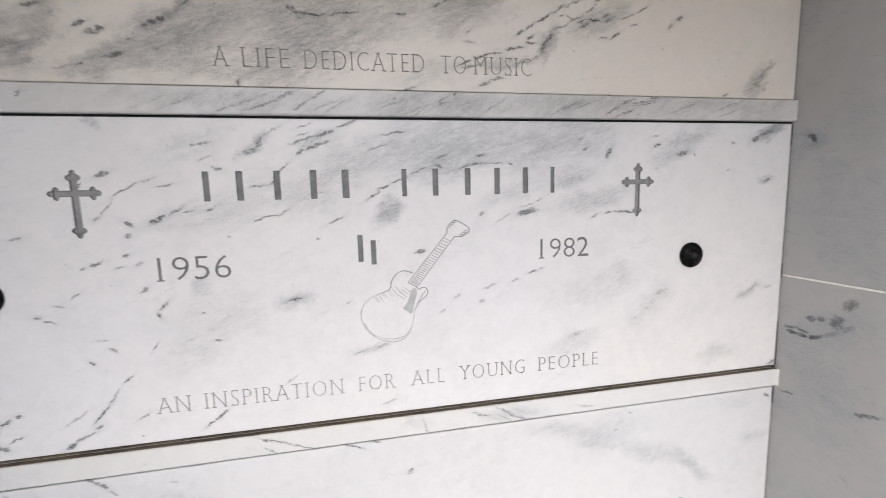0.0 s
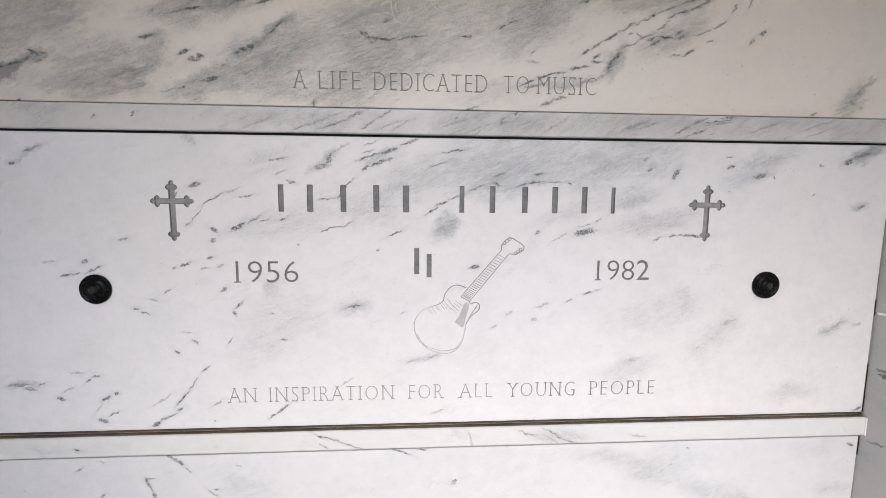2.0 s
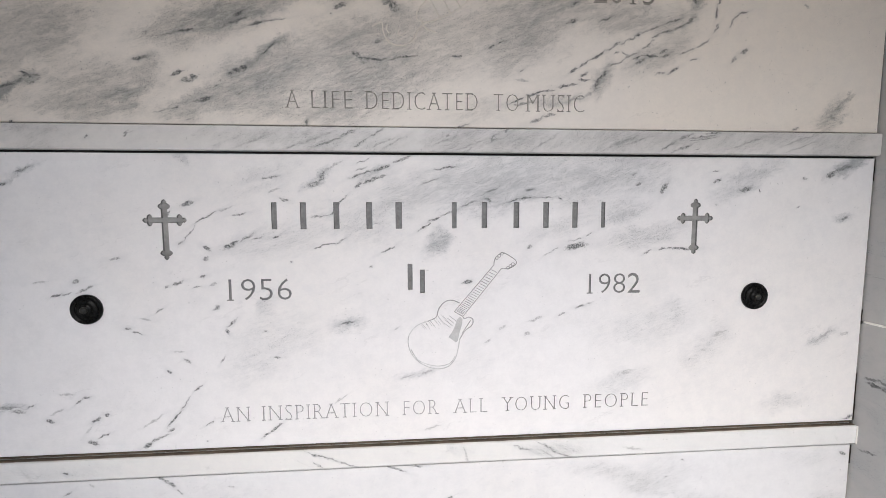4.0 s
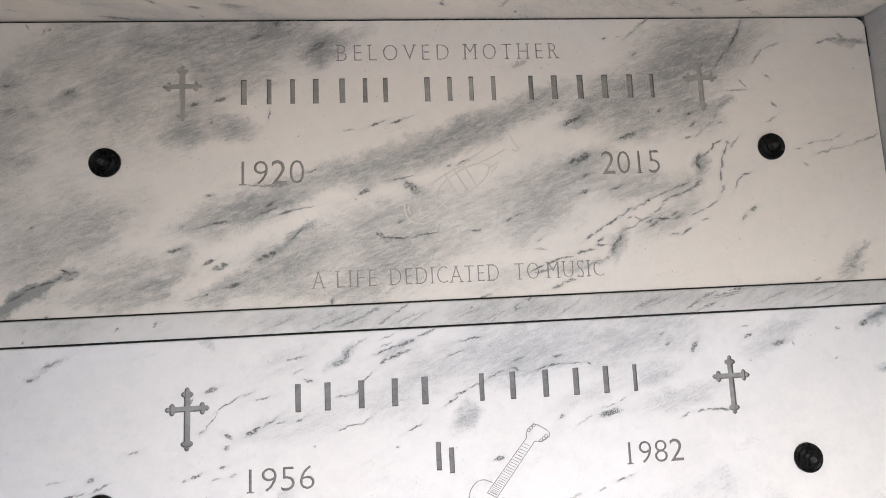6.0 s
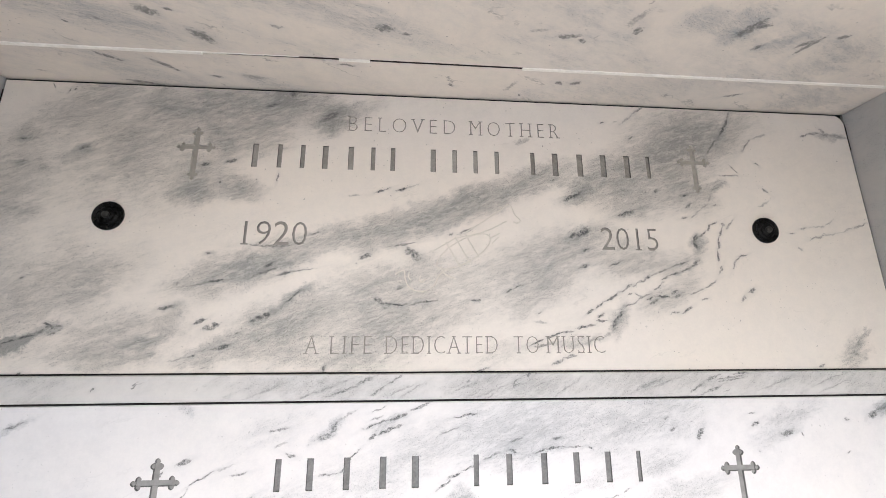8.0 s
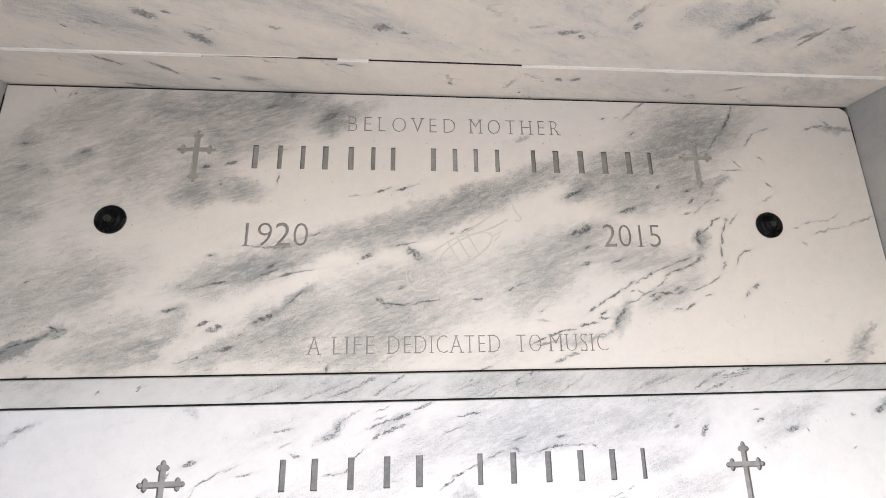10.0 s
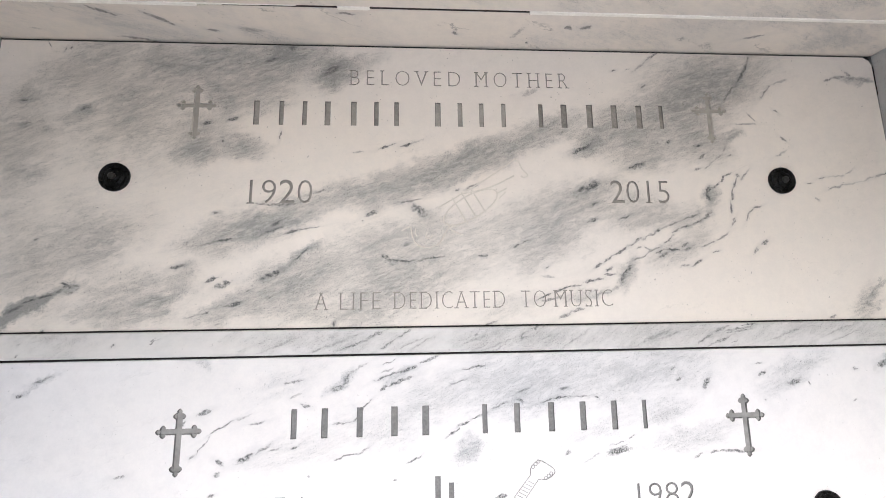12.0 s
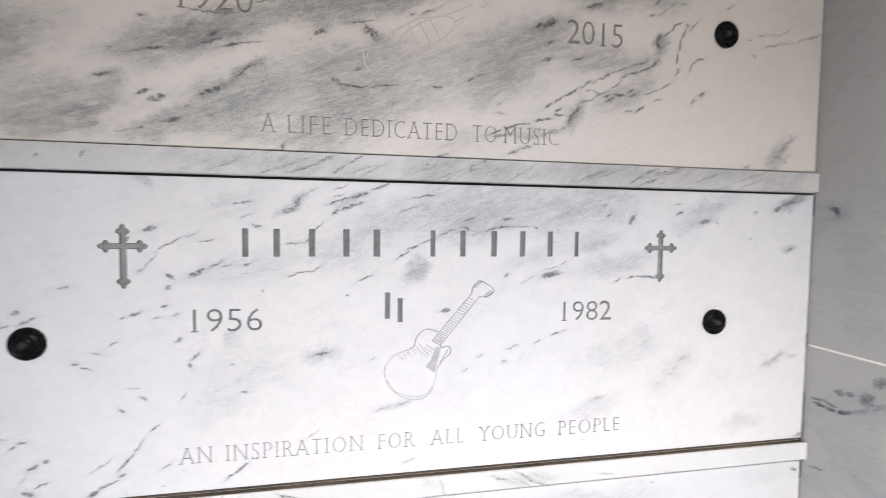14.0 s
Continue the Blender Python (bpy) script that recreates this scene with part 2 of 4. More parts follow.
d(0.738, 2.192, 58, 0.048, 0.0040); m(0.691, 2.126, 46, 0.032, 0.0028); m(0.789, 2.133, 46, 0.028, 0.0028); w(0.830, 2.161, 20, 0.027, 0.0025); m(0.723, 2.043, 3, 0.028, 0.0020); m(0.743, 2.061, -51, 0.015, 0.0021); d(0.812, 2.077, -39, 0.008, 0.0025); w(-0.765, 1.782, 17, 0.009, 0.0022)
m(-0.958, 1.751, 30, 0.005, 0.0022); d(-0.649, 1.687, 11, 0.014, 0.0036); d(-0.571, 1.660, 33, 0.016, 0.0032); d(-0.545, 1.646, 29, 0.020, 0.0051); w(-0.637, 1.737, 39, 0.011, 0.0039); d(-0.552, 1.748, 12, 0.022, 0.0027); w(-0.596, 1.738, 12, 0.063, 0.0016); d(-0.525, 1.602, 13, 0.020, 0.0036)
d(-0.583, 1.583, 17, 0.009, 0.0018); w(-0.612, 1.578, 10, 0.026, 0.0016); m(-0.554, 1.562, 20, 0.006, 0.0022); m(-0.573, 1.812, 11, 0.008, 0.0025); d(-0.921, 1.552, 42, 0.008, 0.0011); d(-0.437, 1.789, 27, 0.016, 0.0034); m(-0.446, 1.771, 18, 0.032, 0.0027); d(-0.401, 1.768, 22, 0.021, 0.0027)
m(-0.359, 1.777, 7, 0.028, 0.0016); d(-0.377, 1.715, 35, 0.020, 0.0025); d(-0.461, 1.662, 39, 0.007, 0.0028); d(-0.437, 1.671, 17, 0.015, 0.0054); d(-0.220, 1.811, 18, 0.018, 0.0052); d(-0.239, 1.793, 14, 0.002, 0.0016); d(-0.179, 1.702, -63, 0.009, 0.0045); d(-0.144, 1.698, 0, 0.034, 0.0020)
d(-0.081, 1.704, 7, 0.036, 0.0025); m(-0.139, 1.736, 17, 0.009, 0.0027); d(-0.514, 1.604, 34, 0.010, 0.0036); d(-0.298, 1.557, 66, 0.011, 0.0032); m(-0.491, 1.632, 27, 0.008, 0.0025); m(-0.443, 1.616, 15, 0.012, 0.0021); d(0.041, 1.710, 7, 0.016, 0.0025); d(0.123, 1.732, 29, 0.011, 0.0025)
d(0.144, 1.743, 21, 0.013, 0.0021); d(0.310, 1.792, 18, 0.016, 0.0036); d(0.389, 1.800, 22, 0.017, 0.0021); d(0.317, 1.833, 18, 0.010, 0.0021); m(0.053, 1.554, 22, 0.018, 0.0027); m(0.881, 1.556, 18, 0.009, 0.0025); c(-0.674, 2.151, 15, 0.145, 0.0705, 0.30); c(-0.421, 2.213, -2, 0.131, 0.0480, 0.28)
c(-0.613, 2.003, -9, 0.091, 0.0425, 0.25); c(-0.788, 2.060, -59, 0.110, 0.0376, 0.20); c(-0.931, 2.152, 16, 0.101, 0.0468, 0.20); c(0.683, 2.168, 23, 0.153, 0.0553, 0.32); c(0.600, 1.997, -34, 0.078, 0.0418, 0.32); c(-0.479, 1.784, 16, 0.157, 0.0402, 0.25); c(-0.389, 1.656, 18, 0.125, 0.0447, 0.16); c(-0.199, 1.617, 21, 0.146, 0.0500, 0.17)
# broad weak clouds at the left end also paint in the shade there
c(-0.825, 1.753, 15, 0.131, 0.0527, 0.20); c(-0.740, 1.629, 12, 0.143, 0.0437, 0.22); c(-1.032, 1.980, -76, 0.152, 0.0662, 0.25); c(-0.968, 1.695, -73, 0.136, 0.0618, 0.22); c(-0.852, 1.760, -60, 0.116, 0.0563, 0.15); c(-0.845, 2.224, 14, 0.082, 0.0398, 0.22); c(-0.751, 1.585, 4, 0.120, 0.0241, 0.20); c(-0.359, 1.581, 4, 0.140, 0.0243, 0.12)
c(0.556, 1.804, 25, 0.057, 0.0206, 0.20); c(0.275, 1.612, 18, 0.054, 0.0141, 0.20); c(0.613, 1.854, 65, 0.035, 0.0109, 0.12); c(-0.831, 2.102, 12, 0.184, 0.1216, 0.11); c(-0.785, 1.973, 5, 0.200, 0.0997, 0.08); c(-0.174, 1.591, 8, 0.163, 0.0432, 0.07); c(0.107, 1.587, 13, 0.116, 0.0312, 0.09); c(-0.019, 1.683, 8, 0.144, 0.0454, 0.09)
c(-0.003, 1.743, 7, 0.217, 0.0599, 0.07); d(0.184, 1.614, 15, 0.024, 0.0026); d(0.221, 1.626, 20, 0.021, 0.0026); d(0.253, 1.635, 12, 0.018, 0.0026); d(0.302, 1.650, 13, 0.026, 0.0029); d(0.344, 1.660, 5, 0.016, 0.0023); d(0.343, 1.673, 30, 0.014, 0.0032); d(0.316, 1.683, 27, 0.017, 0.0029)
d(0.340, 1.698, 38, 0.016, 0.0029); d(0.370, 1.717, 28, 0.025, 0.0029); m(0.408, 1.737, 28, 0.025, 0.0023); m(0.450, 1.758, 26, 0.029, 0.0023); m(0.503, 1.781, 22, 0.037, 0.0023); d(0.418, 1.746, 21, 0.009, 0.0022); d(0.468, 1.766, 25, 0.010, 0.0020); m(0.556, 1.802, 21, 0.028, 0.0022)
d(0.599, 1.806, -126, 0.014, 0.0032); m(0.375, 1.651, 62, 0.013, 0.0043); d(0.387, 1.673, 60, 0.016, 0.0043); d(0.379, 1.663, 55, 0.013, 0.0020); w(0.353, 1.629, -152, 0.016, 0.0029); w(0.325, 1.619, -167, 0.019, 0.0029); m(0.419, 1.704, 25, 0.024, 0.0023); m(0.451, 1.719, 22, 0.017, 0.0023)
d(0.466, 1.712, 24, 0.015, 0.0026); d(0.500, 1.719, 5, 0.026, 0.0026); d(0.533, 1.732, 24, 0.011, 0.0038); m(0.542, 1.723, 27, 0.014, 0.0032); m(0.514, 1.766, 30, 0.014, 0.0026); d(0.541, 1.777, 15, 0.016, 0.0026); m(0.570, 1.788, 25, 0.020, 0.0025); m(0.595, 1.799, 25, 0.012, 0.0025)
m(0.490, 1.742, 37, 0.026, 0.0020); m(0.530, 1.681, 7, 0.012, 0.0032); d(0.559, 1.689, 26, 0.016, 0.0032); m(0.476, 1.706, 22, 0.018, 0.0029); m(0.594, 1.736, 17, 0.022, 0.0023); m(0.629, 1.750, 26, 0.022, 0.0023); d(0.606, 1.716, 10, 0.009, 0.0019); d(0.416, 1.725, 6, 0.007, 0.0017)
d(0.440, 1.722, -31, 0.011, 0.0019); m(0.226, 1.569, 24, 0.021, 0.0038); m(0.257, 1.580, 14, 0.018, 0.0038); w(0.194, 1.658, -8, 0.016, 0.0029); m(0.191, 1.680, 25, 0.007, 0.0020); m(0.197, 1.606, 12, 0.024, 0.0032); w(0.312, 1.617, 52, 0.011, 0.0032); d(0.629, 1.883, 35, 0.015, 0.0029)
d(0.645, 1.898, 57, 0.010, 0.0029); d(0.659, 1.909, 18, 0.011, 0.0029); d(0.607, 1.869, -120, 0.014, 0.0043); d(0.605, 1.850, -66, 0.011, 0.0043); d(0.688, 1.905, -28, 0.007, 0.0035); m(0.706, 1.906, 48, 0.018, 0.0023); d(0.678, 1.885, -118, 0.018, 0.0029); d(0.667, 1.856, -105, 0.017, 0.0029)
d(0.659, 1.826, -105, 0.018, 0.0029); m(0.660, 1.787, -119, 0.015, 0.0029); d(0.727, 1.827, 21, 0.012, 0.0022); m(0.711, 1.816, -137, 0.011, 0.0022); m(0.697, 1.800, -122, 0.014, 0.0022); m(0.585, 1.924, 22, 0.012, 0.0026); m(0.600, 1.957, 29, 0.013, 0.0038); w(0.618, 1.936, 36, 0.019, 0.0026)
w(0.643, 1.957, 43, 0.018, 0.0026); w(0.660, 1.979, 64, 0.015, 0.0026); m(0.672, 1.960, 33, 0.008, 0.0023); d(0.593, 1.984, 23, 0.007, 0.0022); d(0.733, 1.734, 30, 0.013, 0.0049); m(0.709, 1.716, 39, 0.010, 0.0046); d(0.872, 1.889, 1, 0.007, 0.0017); m(0.909, 1.900, 9, 0.012, 0.0020)
w(0.945, 1.906, 10, 0.023, 0.0022); w(0.980, 1.917, 27, 0.020, 0.0022); m(0.943, 1.878, 18, 0.023, 0.0026); w(0.988, 1.888, 10, 0.030, 0.0020); w(1.033, 1.899, 17, 0.022, 0.0020); m(1.073, 1.911, 16, 0.026, 0.0023); m(0.822, 2.003, -44, 0.013, 0.0025); w(0.809, 1.965, 31, 0.023, 0.0022)
w(0.888, 1.845, -39, 0.007, 0.0035); w(0.995, 1.614, 41, 0.017, 0.0058); w(1.018, 1.633, 40, 0.017, 0.0058); w(0.978, 1.583, -46, 0.011, 0.0065); w(1.001, 1.574, 14, 0.009, 0.0036); c(0.524, 1.728, 30, 0.090, 0.0290, 0.22); c(0.384, 1.668, 60, 0.049, 0.0174, 0.28); c(0.605, 1.858, 70, 0.029, 0.0145, 0.30)
c(0.477, 1.804, 20, 0.087, 0.0203, 0.16); c(0.974, 1.591, 50, 0.052, 0.0232, 0.22); c(-0.960, 1.602, 25, 0.049, 0.0101, 1.20); c(-0.921, 1.620, 22, 0.043, 0.0072, 0.90); c(-1.005, 1.574, 22, 0.043, 0.0130, 1.10); c(-0.877, 1.641, 20, 0.032, 0.0116, 0.32); m(-0.984, 1.598, 30, 0.024, 0.0038); d(-0.953, 1.617, 23, 0.017, 0.0023)
d(-0.921, 1.627, 14, 0.022, 0.0023); m(-0.896, 1.637, 37, 0.010, 0.0029); m(-0.884, 1.646, 35, 0.007, 0.0029); d(-0.886, 1.654, -14, 0.009, 0.0026); d(-0.875, 1.648, -41, 0.006, 0.0026); m(-0.863, 1.649, -4, 0.010, 0.0023); m(-0.874, 1.632, 23, 0.012, 0.0022); m(-0.859, 1.641, 41, 0.008, 0.0022)
m(0.967, 2.169, 28, 0.015, 0.0032); m(0.996, 2.179, 10, 0.020, 0.0032); m(1.027, 2.188, -45, 0.012, 0.0029); w(1.032, 2.178, -11, 0.022, 0.0049); w(1.073, 2.170, -11, 0.026, 0.0049); c(1.043, 2.174, 0, 0.043, 0.0101, 0.30); d(-0.218, 1.813, 26, 0.012, 0.0061); m(-0.118, 1.824, -38, 0.013, 0.0087)
m(-0.101, 1.810, -38, 0.013, 0.0087); d(-0.110, 1.817, -39, 0.015, 0.0036); d(0.289, 1.872, 30, 0.017, 0.0052); d(0.315, 1.886, 26, 0.017, 0.0052); d(-0.188, 1.707, -60, 0.008, 0.0029); d(-0.177, 1.699, -14, 0.009, 0.0029); d(-0.558, 1.646, 26, 0.011, 0.0046); d(-0.540, 1.652, 14, 0.011, 0.0046)
d(-0.576, 1.660, 34, 0.014, 0.0026); m(-0.644, 1.689, 18, 0.014, 0.0052); d(-0.444, 1.669, 17, 0.014, 0.0052)
v_mid = Veins()
c, d, m, w = v_mid.calls()
c(-0.914, 1.438, 26, 0.049, 0.0074, 0.35); c(-0.580, 1.477, -26, 0.022, 0.0114, 0.25); c(-0.106, 1.383, 19, 0.099, 0.0381, 0.25); c(0.120, 1.433, 7, 0.178, 0.0581, 0.38); c(0.406, 1.444, 11, 0.166, 0.0532, 0.32); c(-0.009, 1.280, 28, 0.043, 0.0221, 0.75); c(0.136, 1.393, 12, 0.103, 0.0324, 0.22); c(0.382, 1.422, 14, 0.035, 0.0104, 0.35); c(0.445, 1.349, 22, 0.063, 0.0192, 0.30); c(0.511, 1.296, 14, 0.100, 0.0237, 0.28); c(0.772, 1.436, 26, 0.099, 0.0239, 0.35); c(1.020, 1.463, 23, 0.035, 0.0143, 0.70); c(1.060, 1.479, 20, 0.031, 0.0087, 0.60); c(1.027, 1.336, 9, 0.033, 0.0089, 0.30); c(0.286, 1.315, 22, 0.093, 0.0204, 0.15)
c(-0.220, 1.091, 33, 0.041, 0.0204, 0.30); c(-0.380, 1.056, 12, 0.118, 0.0471, 0.12); c(-0.435, 0.986, 20, 0.065, 0.0340, 0.10); c(-0.402, 1.134, 44, 0.024, 0.0191, 0.22); c(0.456, 0.920, 17, 0.078, 0.0256, 0.18); c(0.890, 0.857, 11, 0.056, 0.0225, 0.20); c(0.594, 1.111, 25, 0.022, 0.0179, 0.12); c(0.678, 1.012, 42, 0.078, 0.0308, 0.16); c(0.992, 1.031, 26, 0.036, 0.0126, 0.30); c(0.538, 1.084, 11, 0.141, 0.0364, 0.12); c(-0.369, 1.290, 14, 0.139, 0.0316, 0.15); c(-0.283, 1.431, 42, 0.037, 0.0088, 0.35); c(-0.978, 0.911, 5, 0.039, 0.0085, 0.35); c(-0.068, 0.966, 10, 0.054, 0.0087, 0.20); c(-0.413, 1.435, 19, 0.085, 0.0244, 0.12); c(-0.190, 1.322, -21, 0.119, 0.0388, 0.14); c(-0.150, 1.445, 21, 0.045, 0.0128, 0.30)
m(-0.904, 1.450, 16, 0.024, 0.0025); d(-0.949, 1.418, 4, 0.008, 0.0035); d(-0.568, 1.374, 22, 0.016, 0.0043); m(-0.729, 1.252, 12, 0.015, 0.0035); m(-0.817, 1.201, 15, 0.009, 0.0040); d(-0.861, 1.171, 18, 0.012, 0.0025); m(-0.839, 1.175, 13, 0.012, 0.0020); m(-0.799, 1.183, 19, 0.024, 0.0021); m(-0.621, 1.188, 38, 0.006, 0.0022); d(-0.597, 1.196, 20, 0.014, 0.0021); d(-0.588, 1.286, 23, 0.007, 0.0027); m(-0.568, 1.307, 48, 0.024, 0.0014); d(-0.528, 1.345, 34, 0.034, 0.0018); w(-0.484, 1.365, 15, 0.022, 0.0020); d(-0.529, 1.274, -33, 0.013, 0.0043); m(-0.532, 1.250, 28, 0.009, 0.0038); d(-0.540, 1.208, 8, 0.008, 0.0025); m(-0.558, 1.184, 13, 0.011, 0.0021); d(-0.478, 1.282, 31, 0.021, 0.0063); w(-0.519, 1.192, 16, 0.010, 0.0025); m(-0.609, 1.353, 59, 0.009, 0.0029); w(-0.893, 1.202, 8, 0.019, 0.0025)
m(-0.386, 1.434, 12, 0.025, 0.0025); w(-0.379, 1.405, 15, 0.015, 0.0025); m(-0.356, 1.385, -19, 0.013, 0.0034); m(-0.457, 1.351, 13, 0.019, 0.0021); m(-0.289, 1.418, 24, 0.017, 0.0043); m(-0.270, 1.437, 60, 0.018, 0.0036); w(-0.243, 1.462, 31, 0.025, 0.0029); d(-0.228, 1.382, 37, 0.020, 0.0018); m(-0.273, 1.346, 8, 0.022, 0.0021); d(-0.246, 1.357, 50, 0.012, 0.0021); d(-0.189, 1.416, 39, 0.012, 0.0039); d(-0.153, 1.430, 19, 0.034, 0.0032); d(-0.181, 1.441, 15, 0.029, 0.0025); d(-0.134, 1.456, 22, 0.028, 0.0032); d(-0.089, 1.477, 23, 0.028, 0.0027); m(-0.175, 1.473, 22, 0.017, 0.0016); m(-0.179, 1.454, 16, 0.013, 0.0021); d(0.010, 1.456, 14, 0.037, 0.0021); m(-0.021, 1.425, 23, 0.025, 0.0016); d(-0.035, 1.321, 32, 0.019, 0.0029); d(-0.013, 1.337, 22, 0.021, 0.0034); d(0.021, 1.353, 22, 0.022, 0.0022)
d(-0.282, 1.275, 18, 0.010, 0.0022); d(-0.260, 1.281, 12, 0.019, 0.0021); m(-0.232, 1.288, 26, 0.015, 0.0016); d(-0.124, 1.268, 28, 0.022, 0.0021); m(-0.439, 1.300, 26, 0.025, 0.0027); m(-0.419, 1.296, 25, 0.016, 0.0016); d(-0.377, 1.301, 24, 0.009, 0.0027); d(-0.344, 1.240, 11, 0.003, 0.0015); m(-0.161, 1.227, 30, 0.005, 0.0022); m(0.119, 1.405, 25, 0.022, 0.0022); d(0.115, 1.384, -21, 0.009, 0.0027); m(0.069, 1.374, 24, 0.020, 0.0022); d(0.175, 1.381, 15, 0.018, 0.0027); d(0.210, 1.387, 6, 0.024, 0.0025); m(0.254, 1.389, 4, 0.027, 0.0021); d(0.288, 1.385, -32, 0.007, 0.0029); m(0.216, 1.409, 16, 0.010, 0.0032)
d(0.333, 1.273, 13, 0.030, 0.0078); m(0.329, 1.289, 12, 0.017, 0.0016); m(0.363, 1.300, 19, 0.011, 0.0018); d(0.549, 1.411, 60, 0.015, 0.0058); d(0.471, 1.445, 34, 0.006, 0.0025); m(0.216, 1.269, 45, 0.010, 0.0042); w(0.274, 1.259, 29, 0.027, 0.0016); d(0.063, 1.187, 11, 0.014, 0.0032); m(0.481, 1.420, 45, 0.008, 0.0036)
d(0.548, 1.264, 6, 0.011, 0.0030); d(0.588, 1.264, 4, 0.037, 0.0025); m(0.510, 1.256, 20, 0.015, 0.0022); d(0.686, 1.430, 30, 0.012, 0.0036); m(0.679, 1.453, 7, 0.009, 0.0021); d(0.760, 1.410, 21, 0.020, 0.0054); d(0.984, 1.446, 33, 0.014, 0.0081); m(1.014, 1.462, 23, 0.029, 0.0065); d(0.915, 1.434, 23, 0.005, 0.0029); d(0.796, 1.407, -84, 0.005, 0.0015); d(0.686, 1.371, 0, 0.003, 0.0020); m(0.900, 1.365, 17, 0.006, 0.0018); m(1.031, 1.336, 16, 0.010, 0.0045)
m(-0.982, 0.913, 1, 0.033, 0.0040); m(-0.960, 0.904, 0, 0.016, 0.0040); d(-0.933, 0.915, 24, 0.011, 0.0018); d(-0.831, 0.925, 44, 0.014, 0.0021); d(-0.815, 0.934, 10, 0.012, 0.0030); w(-0.853, 0.942, 2, 0.016, 0.0025); d(-0.894, 0.881, -11, 0.011, 0.0041); w(-0.879, 0.901, 27, 0.015, 0.0021); d(-0.798, 0.877, 28, 0.013, 0.0038); d(-0.770, 0.891, 22, 0.006, 0.0032); w(-0.814, 0.855, 54, 0.013, 0.0021); d(-0.805, 0.825, -22, 0.013, 0.0049); d(-0.781, 0.839, 16, 0.015, 0.0021); w(-0.669, 0.873, 27, 0.030, 0.0022); d(-0.630, 0.849, 27, 0.009, 0.0036); d(-0.621, 0.876, 50, 0.028, 0.0028); m(-0.597, 0.912, 48, 0.021, 0.0021); d(-0.565, 0.948, 42, 0.012, 0.0018); d(-0.667, 0.825, 29, 0.015, 0.0034); d(-0.645, 0.835, 23, 0.016, 0.0027); d(-0.687, 0.811, 32, 0.016, 0.0045)
d(-0.712, 1.093, -4, 0.007, 0.0025); d(-0.693, 1.082, -20, 0.011, 0.0016); d(-0.628, 0.990, -37, 0.008, 0.0034); m(-0.587, 1.013, -35, 0.011, 0.0025); w(-0.601, 1.035, 5, 0.013, 0.0020); d(-0.508, 1.011, 55, 0.011, 0.0018); m(-0.641, 1.133, 27, 0.014, 0.0018); w(-0.673, 1.113, -12, 0.015, 0.0021); m(-0.516, 1.137, 34, 0.012, 0.0036); d(-0.483, 1.102, 37, 0.016, 0.0029); d(-0.491, 1.080, -60, 0.008, 0.0040); m(-0.546, 0.862, 32, 0.012, 0.0018); d(-0.551, 0.817, 0, 0.003, 0.0020)
d(-0.412, 0.827, 31, 0.015, 0.0029); d(-0.393, 0.842, 43, 0.018, 0.0025); d(-0.220, 1.095, 14, 0.021, 0.0040); m(-0.407, 1.079, 5, 0.006, 0.0021); w(-0.239, 0.909, 30, 0.021, 0.0016); w(-0.037, 0.968, 22, 0.018, 0.0022); w(-0.084, 0.958, 24, 0.025, 0.0022); w(-0.021, 0.827, 6, 0.023, 0.0025); m(-0.384, 1.015, 4, 0.008, 0.0020); w(-0.106, 1.079, 27, 0.008, 0.0018)
w(0.234, 1.094, 19, 0.019, 0.0027); m(0.299, 1.105, 24, 0.009, 0.0027); d(0.346, 1.122, 14, 0.015, 0.0027); w(0.367, 1.129, 18, 0.015, 0.0016); w(0.152, 1.076, 39, 0.011, 0.0039); w(0.117, 1.043, 28, 0.011, 0.0029); w(0.215, 1.056, 25, 0.009, 0.0029); m(0.216, 0.798, 36, 0.012, 0.0018); w(0.710, 1.046, 22, 0.020, 0.0056); w(0.671, 1.004, 12, 0.008, 0.0032); w(0.633, 0.980, 15, 0.006, 0.0030); w(0.997, 1.032, 28, 0.026, 0.0047); w(1.054, 1.034, 13, 0.012, 0.0049); w(0.465, 0.951, 25, 0.025, 0.0060); m(0.004, 0.799, 22, 0.003, 0.0021)
d(1.092, 0.809, 20, 0.010, 0.006); d(1.085, 0.803, 0, 0.014, 0.003)
v_low = Veins()
c, d, m, w = v_low.calls()
c(0.409, 0.697, -9, 0.104, 0.0200, 0.22); c(0.561, 0.665, 29, 0.088, 0.0489, 0.20); c(-0.495, 0.642, -21, 0.080, 0.0367, 0.15); c(0.977, 0.698, 5, 0.069, 0.0247, 0.12); c(1.038, 0.581, 5, 0.052, 0.0170, 0.20)
